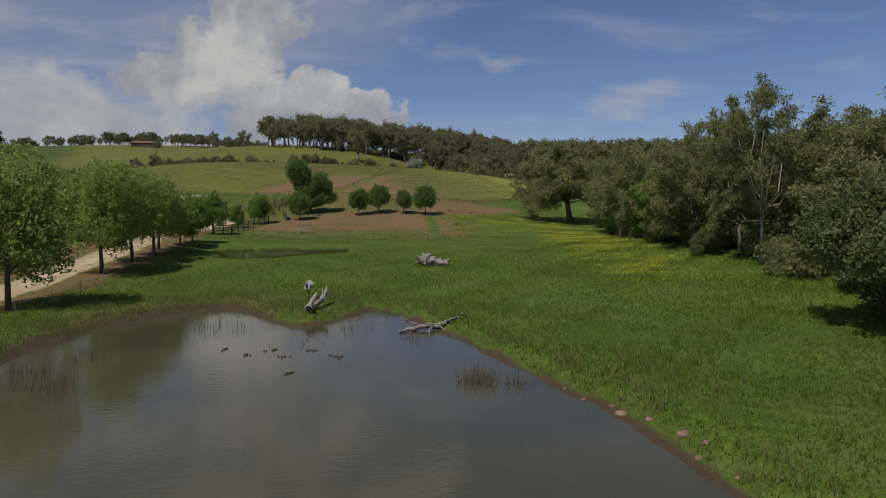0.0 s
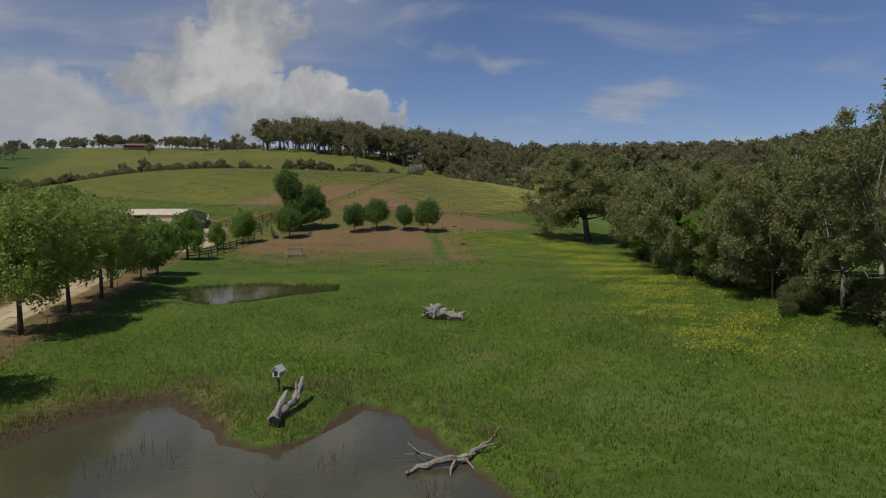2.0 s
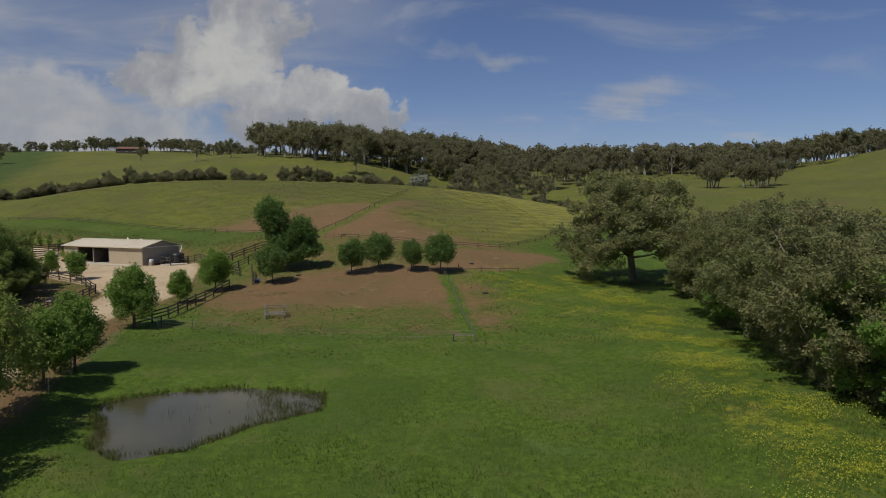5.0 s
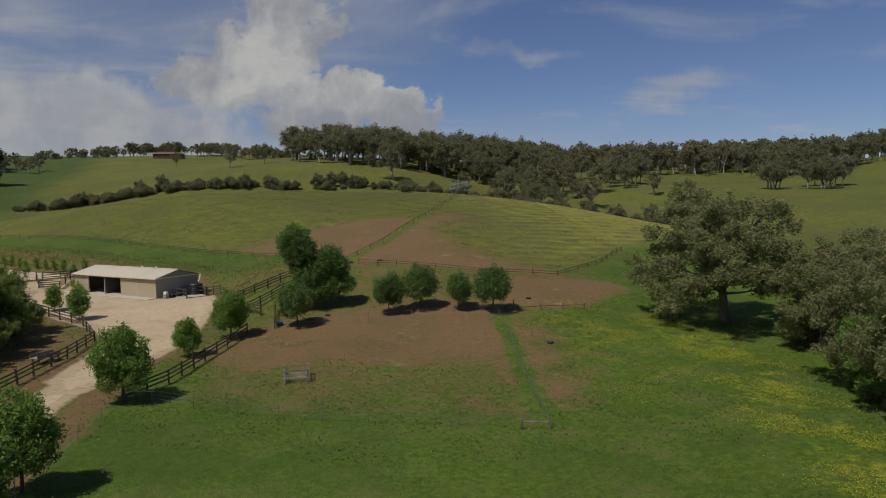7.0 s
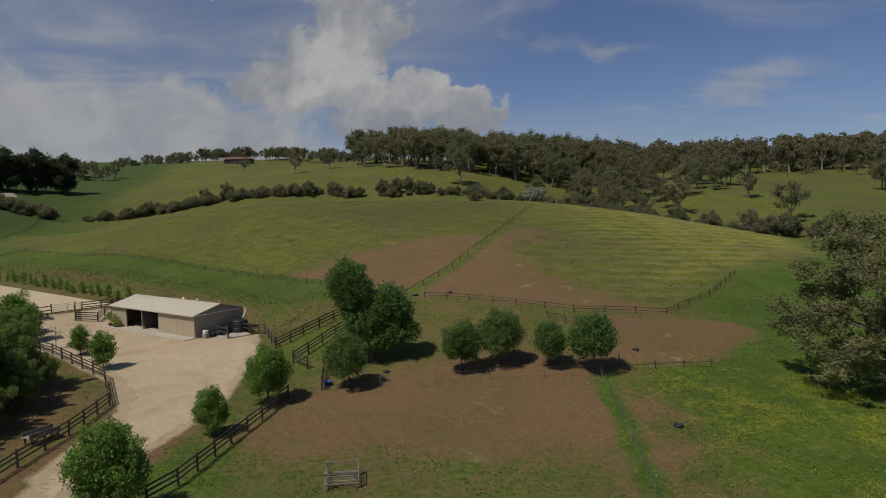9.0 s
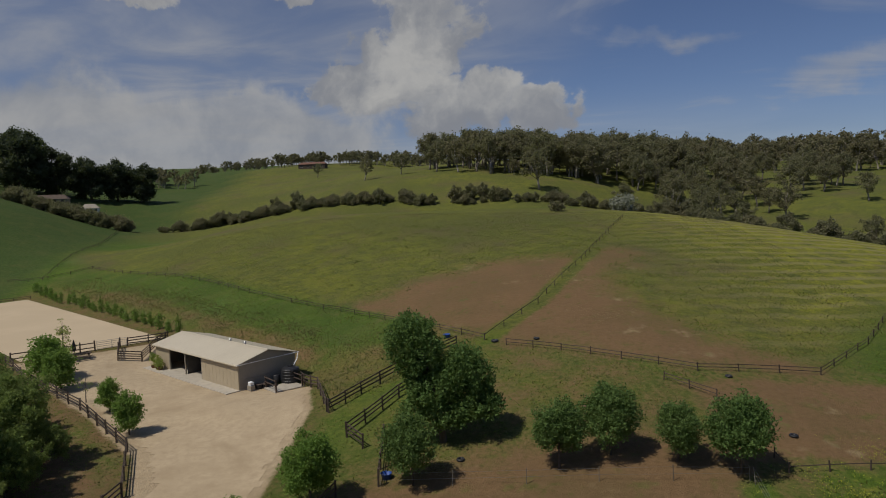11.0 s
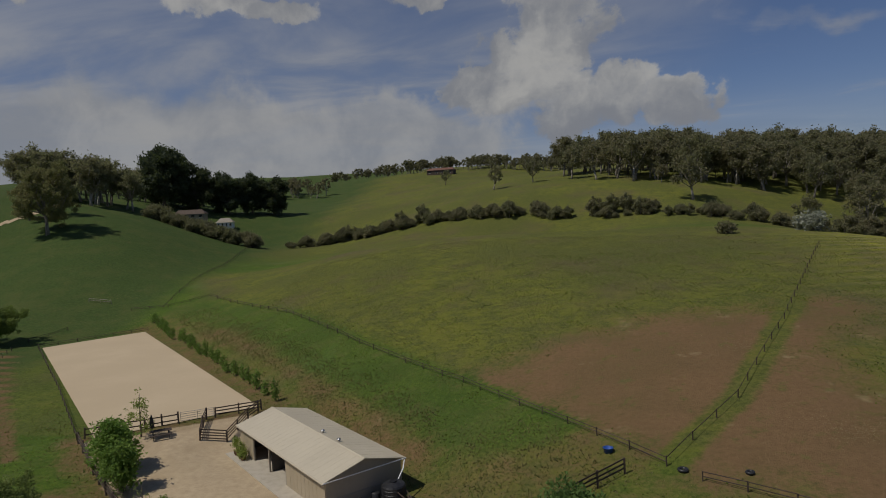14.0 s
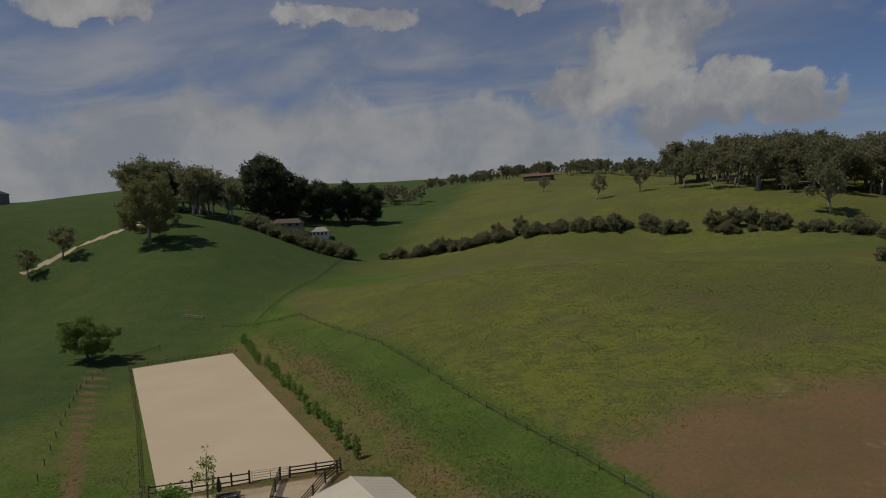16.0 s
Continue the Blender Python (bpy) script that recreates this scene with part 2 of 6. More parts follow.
def gravel_colour(n, pos):
    """Pale driven gravel with browner, less worn patches."""
    a, b, c = n.noise(pos, 0.16, 6, 0.62, 0.5), n.noise(pos, 1.6, 5, 0.65), n.noise(pos, 14.0, 3, 0.7)
    tex = n.math("ADD", n.math("MULTIPLY", b, 0.5), n.math("MULTIPLY", c, 0.5))
    col = n.mix(n.step(tex, 0.3, 0.72), (0.36, 0.27, 0.165), (0.53, 0.415, 0.265))
    return n.mix(n.math("MULTIPLY", n.step(n.math("ADD", n.math("MULTIPLY", a, 0.7), n.math("MULTIPLY", b, 0.3)), 0.5, 0.66), 0.5), col, (0.25, 0.175, 0.095))


def ground_material():
    m, n, bsdf, out = material("ground", 0.95)
    pos = n.add("ShaderNodeTexCoord", 3)
    big, mid, small, tiny = n.noise(pos, 0.035, 4), n.noise(pos, 0.3, 5, 0.6), n.noise(pos, 2.2, 5, 0.65), n.noise(pos, 11.0, 4, 0.7)
    za, zb = n.tree.nodes.new("ShaderNodeAttribute"), n.tree.nodes.new("ShaderNodeAttribute")
    za.attribute_name, zb.attribute_name = "cover", "growth"
    sa, sb = n.tree.nodes.new("ShaderNodeSeparateColor"), n.tree.nodes.new("ShaderNodeSeparateColor")
    n.tree.links.new(za.outputs[0], sa.inputs[0])
    n.tree.links.new(zb.outputs[0], sb.inputs[0])
    gravel, dirt, flower = sa.outputs
    dry, lush, mud = sb.outputs
    ragged = n.math("SUBTRACT", n.math("ADD", n.math("MULTIPLY", mid, 0.55), n.math("MULTIPLY", small, 0.45)), 0.5)

    def edge(mask, rag=0.9, soft=0.16):
        return n.step(n.math("ADD", mask, n.math("MULTIPLY", ragged, rag)), 0.5 - soft, 0.5 + soft)

    tex = n.math("ADD", n.math("MULTIPLY", small, 0.5), n.math("MULTIPLY", tiny, 0.5))
    grass = n.mix(n.step(tex, 0.37, 0.63), (0.046, 0.082, 0.010), (0.115, 0.175, 0.022))
    grass = n.mix(n.step(mid, 0.45, 0.75), grass, n.mix(tiny, (0.075, 0.105, 0.02), (0.15, 0.17, 0.045)))
    patchy = n.noise(pos, 0.11, 6, 0.66, 0.4)
    grass = n.mix(n.math("MULTIPLY", n.step(patchy, 0.42, 0.6), 0.55), grass, n.mix(tex, (0.032, 0.062, 0.010), (0.072, 0.118, 0.018)))
    past = n.mix(n.step(tex, 0.38, 0.62), (0.06, 0.074, 0.017), (0.142, 0.147, 0.037))
    streak = n.noise(n.add("ShaderNodeMapping", _Vector=pos, _Scale=(0.6, 1.0, 1), _Rotation=(0, 0, -0.25)), 0.75, 7, 0.72)
    past = n.mix(n.math("MULTIPLY", n.step(n.math("ADD", n.math("MULTIPLY", streak, 0.6), n.math("MULTIPLY", mid, 0.4)), 0.42, 0.58), n.math("MULTIPLY", n.step(big, 0.35, 0.62), 0.6)), past, n.mix(tex, (0.115, 0.13, 0.018), (0.24, 0.235, 0.035)))
    mown = n.add("ShaderNodeTexWave", 1, _Vector=n.add("ShaderNodeMapping", _Vector=pos, _Rotation=(0, 0, 1.25)), _Scale=0.085, _Distortion=3.2, _Detail=5.0, _4=1.5)
    past = n.mix(n.math("MULTIPLY", n.math("MULTIPLY", n.step(mid, 0.3, 0.6), flower), 0.75), past, n.mix(tex, (0.15, 0.155, 0.018), (0.32, 0.30, 0.035)))
    past = n.mix(n.math("MULTIPLY", n.math("MULTIPLY", n.step(mown, 0.4, 0.9), flower), 0.8), past, (0.27, 0.23, 0.115))
    past = n.mix(n.math("MULTIPLY", n.step(n.noise(pos, 0.06, 6, 0.62), 0.46, 0.72), 0.55), past, n.mix(tex, (0.095, 0.07, 0.04), (0.15, 0.115, 0.065)))
    sedge = n.noise(n.add("ShaderNodeMapping", _Vector=pos, _Scale=(1, 0.6, 1)), 0.075, 6, 0.7, 0.6)
    grass = n.mix(n.math("MULTIPLY", n.step(sedge, 0.56, 0.68), 0.35), grass, n.mix(tex, (0.07, 0.075, 0.022), (0.145, 0.14, 0.05)))
    grass = n.mix(n.math("MULTIPLY", n.step(sedge, 0.44, 0.34), 0.45), grass, n.mix(tex, (0.075, 0.135, 0.034), (0.14, 0.215, 0.06)))
    col = n.mix(dry, grass, past)
    far_green = n.mix(n.step(tex, 0.38, 0.62), (0.035, 0.058, 0.014), (0.073, 0.112, 0.027))
    far_green = n.mix(n.math("MULTIPLY", n.step(n.noise(pos, 0.12, 6, 0.68), 0.42, 0.66), 0.6), far_green, (0.085, 0.10, 0.028))
    col = n.mix(lush, col, far_green)
    clump = n.noise(pos, 0.5, 5, 0.7)
    blooms = n.math("MULTIPLY", n.math("MULTIPLY", edge(flower, 1.6, 0.3), n.step(clump, 0.46, 0.62)), n.step(tex, 0.38, 0.6))
    col = n.mix(n.math("MULTIPLY", blooms, 0.85), col, n.mix(tiny, (0.17, 0.20, 0.015), (0.42, 0.39, 0.03)))
    soil = n.mix(n.step(tex, 0.25, 0.75), (0.14, 0.085, 0.041), (0.222, 0.139, 0.069))
    soil = n.mix(n.math("MULTIPLY", n.step(n.noise(pos, 0.07, 5, 0.6), 0.45, 0.65), 0.4), soil, (0.12, 0.09, 0.038))
    soil = n.mix(n.math("MULTIPLY", n.step(n.noise(pos, 0.16, 4, 0.7), 0.6, 0.72), 0.75), soil, (0.30, 0.225, 0.12))
    soil = n.mix(n.math("MULTIPLY", n.step(n.noise(pos, 0.45, 6, 0.7), 0.54, 0.68), 0.4), soil, grass)
    col = n.mix(edge(dirt, 2.1, 0.42), col, soil)
    bank = n.mix(tex, (0.04, 0.028, 0.018), (0.11, 0.075, 0.045))
    col = n.mix(edge(mud, 1.0), col, bank)
    stones = gravel_colour(n, pos)
    col = n.mix(edge(gravel, 0.8), col, stones)
    n.tree.links.new(col, bsdf.inputs["Base Color"])
    bsdf.inputs["Specular IOR Level"].default_value = 0.15
    h = n.math("ADD", n.math("MULTIPLY", small, 0.6), n.math("MULTIPLY", tiny, 0.4))
    n.tree.links.new(n.add("ShaderNodeBump", _Strength=0.9, _Distance=0.25, _Height=h), bsdf.inputs["Normal"])
    return m


def gravel_material():
    m, n, bsdf, out = material("gravel", 0.95)
    pos = n.add("ShaderNodeTexCoord", 3)
    col, tex = gravel_colour(n, pos), n.noise(pos, 14.0, 3, 0.7)
    n.tree.links.new(col, bsdf.inputs["Base Color"])
    n.tree.links.new(n.add("ShaderNodeBump", _Strength=0.5, _Distance=0.05, _Height=tex), bsdf.inputs["Normal"])
    return m


def water_material():
    m, n, bsdf, out = material("pond_water", 0.06)
    pos = n.add("ShaderNodeTexCoord", 3)
    murk = n.noise(pos, 0.12, 3)
    n.tree.links.new(n.mix(n.step(murk, 0.35, 0.7), (0.052, 0.05, 0.028), (0.078, 0.072, 0.042)), bsdf.inputs["Base Color"])
    bsdf.inputs["IOR"].default_value = 1.333
    bsdf.inputs["Specular IOR Level"].default_value = 0.5
    ripple = n.noise(n.add("ShaderNodeMapping", _Vector=pos, _Scale=(1, 2.2, 1)), 2.4, 3, 0.5)
    n.tree.links.new(n.add("ShaderNodeBump", _Strength=0.05, _Distance=0.1, _Height=ripple), bsdf.inputs["Normal"])
    return m


M_ground, M_gravel, M_water = ground_material(), gravel_material(), water_material()


# ---- mesh helpers ----
def mesh_from(name, verts, faces, mat, smooth=False):
    me = bpy.data.meshes.new(name)
    me.from_pydata([tuple(v) for v in verts], [], [tuple(f) for f in faces])
    me.materials.append(mat)
    if smooth:
        me.shade_smooth()
    me.update()
    return me


def cards(name, centres, sizes, mat, rng, droop=0.0, aspect=1.6):
    """Many small pointed leaf blades, one triangle each, turned at random."""
    k = len(centres)
    a = rng.normal(size=(k, 3))
    a[:, 2] = a[:, 2] * (1 - 0.4 * droop) - droop * 1.2
    a /= np.linalg.norm(a, axis=1)[:, None]
    b = np.cross(a, rng.normal(size=(k, 3)))
    b /= np.linalg.norm(b, axis=1)[:, None] + 1e-9
    size = np.asarray(sizes)[:, None]
    u, v = a * size * aspect / 2, b * size / 2
    pts = np.stack([centres - u - v, centres - u + v, centres + u], 1).reshape(-1, 3)
    me = bpy.data.meshes.new(name)
    me.vertices.add(3 * k)
    me.vertices.foreach_set("co", pts.astype(np.float32).ravel())
    me.loops.add(3 * k)
    me.loops.foreach_set("vertex_index", np.arange(3 * k, dtype=np.int32))
    me.polygons.add(k)
    me.polygons.foreach_set("loop_start", np.arange(0, 3 * k, 3, dtype=np.int32))
    me.materials.append(mat)
    me.update(calc_edges=True)
    return me


class Build:
    """Collects simple solids into one mesh."""

    def __init__(self):
        self.v, self.f = [], []

    def add(self, verts, faces):
        o = len(self.v)
        self.v += [Vector(p) for p in verts]
        self.f += [[o + i for i in f] for f in faces]
        return self

    def box(self, a, b, bevel=0.0):
        (x0, y0, z0), (x1, y1, z1) = a, b
        if bevel <= 0:
            vs = [(x, y, z) for z in (z0, z1) for x, y in ((x0, y0), (x1, y0), (x1, y1), (x0, y1))]
            return self.add(vs, [(3, 2, 1, 0), (4, 5, 6, 7), (0, 1, 5, 4), (1, 2, 6, 5), (2, 3, 7, 6), (3, 0, 4, 7)])
        c = bevel
        rings = []
        for z, i in ((z0, c), (z0 + c, 0), (z1 - c, 0), (z1, c)):
            rings.append([(x0 + i, y0 + i, z), (x1 - i, y0 + i, z), (x1 - i, y1 - i, z), (x0 + i, y1 - i, z)])
        vs = [p for r in rings for p in r]
        fs = [(3, 2, 1, 0), (12, 13, 14, 15)]
        for r in range(3):
            fs += [(4 * r + k, 4 * r + (k + 1) % 4, 4 * r + 4 + (k + 1) % 4, 4 * r + 4 + k) for k in range(4)]
        return self.add(vs, fs)

    def tube(self, pts, radii, sides=7, wobble=0.0, rng=None):
        pts = [Vector(p) for p in pts]
        vs, fs = [], []
        for i, p in enumerate(pts):
            d = (pts[min(i + 1, len(pts) - 1)] - pts[max(i - 1, 0)]).normalized()
            s = d.orthogonal().normalized() if abs(d.z) < 0.95 else Vector((1, 0, 0))
            t = d.cross(s).normalized()
            s = t.cross(d)
            for k in range(sides):
                q = 2 * math.pi * k / sides
                r = radii[i] * (1 + (wobble * (rng.random() - 0.5) if rng else 0))
                vs.append(p + (s * math.cos(q) + t * math.sin(q)) * r)
        for i in range(len(pts) - 1):
            fs += [(i * sides + k, i * sides + (k + 1) % sides, (i + 1) * sides + (k + 1) % sides, (i + 1) * sides + k) for k in range(sides)]
        fs += [tuple(range(sides - 1, -1, -1)), tuple(range((len(pts) - 1) * sides, len(pts) * sides))]
        return self.add(vs, fs)

    def mesh(self, name, mat, smooth=False):
        return mesh_from(name, self.v, self.f, mat, smooth)


def part(name, me, parent, label="", m=None):
    ob = new(name, me)
    ob.parent = parent
    if m is not None:
        ob.matrix_basis = m
    if label:
        tagged(ob, label)
    return ob


def thing(name, m, label, category, group="", kind=""):
    ob = new(name)
    ob.empty_display_size = 0.3
    ob.matrix_basis = m
    return tagged(ob, label, category, group, kind)


# ---- the land ----
SMALL_FORMS = [
    (-48, 68, 2.4, 18), (12, 164, 0.7, 18), (-24, 128, -2.6, 18), (-24, 164, -2.0, 18), (48, 152, -1.3, 18), (0, 104, -1.8, 18),
    (48, 128, -1.6, 18), (34, 46, 1.3, 11), (35, 66, 1.2, 12),
]
MIDDLE_FORMS = [
    (-120, 200, -11.2, 28), (0, 220, 0.2, 28), (-60, 160, -5.2, 28), (40, 100, -2.8, 28), (100, 260, -10.7, 28), (-180, 180, -16.2, 28),
    (-180, 300, 2.1, 28), (-120, 120, -5.7, 28), (60, 220, 1.3, 28), (-60, 340, 3.8, 28), (-80, 200, -6.3, 28), (-40, 240, 1.1, 28),
    (-20, 300, -7.6, 28), (80, 340, -6.2, 28), (-180, 220, -17.7, 28), (-120, 260, -9.8, 28), (60, 60, -2.1, 28), (140, 120, 3.5, 28),
    (60, 300, -7.9, 28), (0, 340, 2.3, 28), (-160, 240, 10.0, 28), (-160, 340, -7.3, 28), (-60, 300, -4.3, 28), (-160, 120, -6.6, 28),
    (120, 170, -11.3, 45), (-120, 320, -11.6, 45),
]
WIDE_FORMS = [
    (-70, 50, -11.3, 80), (-370, 250, -18.9, 80), (-220, 500, -15.0, 80), (380, 250, 20.0, 80), (280, 800, 12.3, 80), (-420, 550, -20.6, 80),
    (-20, 450, 6.2, 80), (-320, 100, -24.3, 80), (-20, 900, -3.4, 80), (80, -100, -3.0, 80), (230, -100, 6.5, 80), (-420, 800, -28.1, 80),
    (-20, 600, -16.4, 80), (-170, -100, 2.6, 80), (230, 350, -7.9, 80), (-170, 400, -13.0, 80), (-270, 300, 5.7, 80), (130, 500, -4.1, 80),
    (-420, 400, -5.6, 80), (280, 150, 0.2, 80), (380, 300, 20.0, 80), (-340, 780, -56.4, 140), (-420, 140, 51.3, 140), (420, 600, 37.0, 250),
    (-420, 900, 122.1, 400),
]
POND = [(-14.4, 31.9), (-13.7, 36), (-12.4, 39.8), (-9.6, 43.6), (-7.2, 45), (-5.2, 42.6), (-3.6, 39.2), (-1.8, 38), (-0.4, 39.2), (0.9, 41.6), (1.9, 42.7), (3.2, 41.4),
        (4.4, 37.5), (5.3, 34.3), (6.8, 26), (7.8, 22), (8.1, 18), (8, 12), (7, 2), (3, -10), (-6, -16), (-17, -12), (-20, 4), (-17.5, 20)]
POOL = [(-10.8, 69), (-9, 66.9), (-5.5, 67.3), (-2.8, 70.6), (1.2, 72.6), (1.3, 76.4), (-4.5, 79.3), (-9.8, 79.0), (-12.8, 77.6), (-12.2, 73.5)]
POOL_Z = 1.36
YARD = [(-20.4, 100), (-24.6, 104), (-25, 117.5), (-29.5, 125.5), (-40, 134.8), (-50, 142.2), (-58.5, 148.2), (-52, 153.5), (-45.2, 159.6), (-41.3, 153.5), (-26, 141.5), (-19, 141.5), (-16.6, 134), (-16, 118), (-18.8, 108)]
DRIVE = [(-30, 8), (-26, 36), (-22.2, 52), (-21.2, 66), (-21.2, 80), (-21.9, 92), (-22.3, 104), (-21.5, 114)]
ARENA = [(-57.8, 149.3), (-45.9, 162), (-99, 204), (-108.5, 188.5)]
FRONT_DIRT = [(-13, 112), (-9.5, 119), (-4, 121.5), (4, 124), (18, 123.5), (19.5, 112), (18.5, 100), (15.5, 94), (15.5, 104), (8, 106), (0, 108), (-8, 106)]
HILL_DIRT = [(-20, 164), (-10, 172), (4, 179), (13, 178), (21, 186), (22, 180), (14, 166), (17, 154), (22, 143), (31, 137.4), (31, 135.6), (20, 136), (8, 140.5), (0, 144.5), (-6, 151), (-13, 158)]
SOIL = [(-27.5, 106), (-27, 119), (-31, 125.5), (-41, 134), (-52, 141), (-58, 134), (-46, 116), (-38, 104)]
BEHIND = [(-98, 213), (-72, 191), (-45, 170), (-37, 160), (-24, 150), (-20, 148), (-23, 158), (-46, 177), (-90, 214)]
PALE = [(-22, 147), (-15, 134), (-8, 140), (-2, 145), (-12, 154.5)]
PEN_DIRT = [(18, 120.6), (20.5, 120), (29, 121.5), (40, 133), (38, 136), (22, 135), (17, 133)]


def ring_distance(poly, X, Y):
    """Distance to a closed outline: negative inside."""
    best, inside = np.full(X.shape, 1e9), np.zeros(X.shape, bool)
    for (ax, ay), (bx, by) in zip(poly, poly[1:] + poly[:1]):
        dx, dy = bx - ax, by - ay
        t = np.clip(((X - ax) * dx + (Y - ay) * dy) / (dx * dx + dy * dy), 0, 1)
        best = np.minimum(best, np.hypot(X - ax - t * dx, Y - ay - t * dy))
        if by != ay:
            inside ^= ((ay > Y) != (by > Y)) & (X < (bx - ax) * (Y - ay) / (by - ay) + ax)
    return np.where(inside, -best, best)


def line_distance(line, X, Y):
    best = np.full(X.shape, 1e9)
    for (ax, ay), (bx, by) in zip(line, line[1:]):
        dx, dy = bx - ax, by - ay
        t = np.clip(((X - ax) * dx + (Y - ay) * dy) / (dx * dx + dy * dy), 0, 1)
        best = np.minimum(best, np.hypot(X - ax - t * dx, Y - ay - t * dy))
    return best


def smooth(v, a, b):
    t = np.clip((v - a) / (b - a), 0, 1)
    return t * t * (3 - 2 * t)


def waves(X, Y, size, seed=0.0):
    """Gentle unevenness, a few crossing waves."""
    return (np.sin(X / size + 1.3 + seed) * np.cos(Y / size * 1.17 + 0.4 * seed) + 0.6 * np.sin((X * 0.8 + Y * 0.63) / size * 1.9 + seed) + 0.4 * np.sin((X * 0.5 - Y * 0.9) / size * 3.1)) / 2


def arena_z(X, Y):
    return 6.35 + 0.6 * np.clip(((X + 52) * -0.777 + (Y - 155) * 0.63) / 69, 0, 1)


def land(X, Y):
    X, Y = np.asarray(X, float), np.asarray(Y, float)
    z = np.full(X.shape, 0.6)
    for x, y, h, r in SMALL_FORMS + MIDDLE_FORMS + WIDE_FORMS:
        z = z + h * np.exp(-((X - x) ** 2 + (Y - y) ** 2) / (2 * r * r))
    d = ring_distance(POND, X, Y) + 0.35 * waves(X, Y, 1.1)
    near = smooth(d, 14, 2)
    rim = 0.06 + 0.38 * smooth(d, 0, 1.2) + 0.02 * np.clip(d, 0, 20)
    z = z * (1 - near) + rim * near
    z = np.where(d < 0, 0.05 - 0.9 * smooth(-d, -0.3, 4), z)
    d = ring_distance(POOL, X, Y) + 0.3 * waves(X, Y, 0.9)
    near = smooth(d, 6, 0.5)
    z = z * (1 - near) + (POOL_Z + 0.05 + 0.1 * np.clip(d, 0, 6)) * near
    z = np.where(d < 0, POOL_Z + 0.04 - 0.6 * smooth(-d, -0.2, 2), z)
    d = ring_distance(ARENA, X, Y)
    near = smooth(d, 7, 0.4)
    z = z * (1 - near) + (arena_z(X, Y) - 0.06) * near
    d = ring_distance(SHED_PAD, X, Y)
    near = smooth(d, 6, 0.5)
    return z * (1 - near) + 4.86 * near


def lz(x, y):
    return float(land(np.array([x]), np.array([y]))[0])


SHED_A, SHED_B = Vector((-26.34, 140.39)), Vector((-41.65, 151.86))      # front corners of the shed
SHED_U = (SHED_B - SHED_A).normalized()
SHED_N = Vector((-SHED_U.y, SHED_U.x)) * -1                              # to the back
SHED_LEN, SHED_DEEP = (SHED_B - SHED_A).length, 7.2
SHED_PAD = [tuple(p) for p in (SHED_A - SHED_N * 1.6 - SHED_U * 3.5, SHED_B - SHED_N * 1.6 + SHED_U, SHED_B + SHED_N * (SHED_DEEP + 0.5) + SHED_U, SHED_A + SHED_N * (SHED_DEEP + 0.5) - SHED_U * 3.5)]


def axis(fine0, fine1, step, far0, far1):
    mid = list(np.arange(fine0, fine1, step))
    lo, hi, s = [fine0], [mid[-1]], step
    while lo[-1] > far0:
        s *= 1.09
        lo.append(lo[-1] - s)
    s = step
    while hi[-1] < far1:
        s *= 1.09
        hi.append(hi[-1] + s)
    return np.array(lo[:0:-1] + mid + hi[1:])


def drifts(X, Y):
    """Where the yellow daisies grow: along the wood's edge and round the paddock corner."""
    mid = np.interp(Y, [40, 47, 52, 57, 65, 75, 82, 90, 102, 112, 128], [21.5, 22, 22.5, 25, 26, 29.2, 32, 33, 36.5, 35.5, 39])
    a = smooth(np.abs(X - mid), 6.5, 0.8) * smooth(Y, 34, 46) * smooth(Y, 130, 112)
    a = np.maximum(a, 0.8 * smooth(np.hypot((X - 27) / 9, (Y - 113) / 11), 1.2, 0.2))
    return np.maximum(a, 0.34 * smooth(np.hypot((X - 26) / 12, (Y - 106) / 17), 1.2, 0.5))


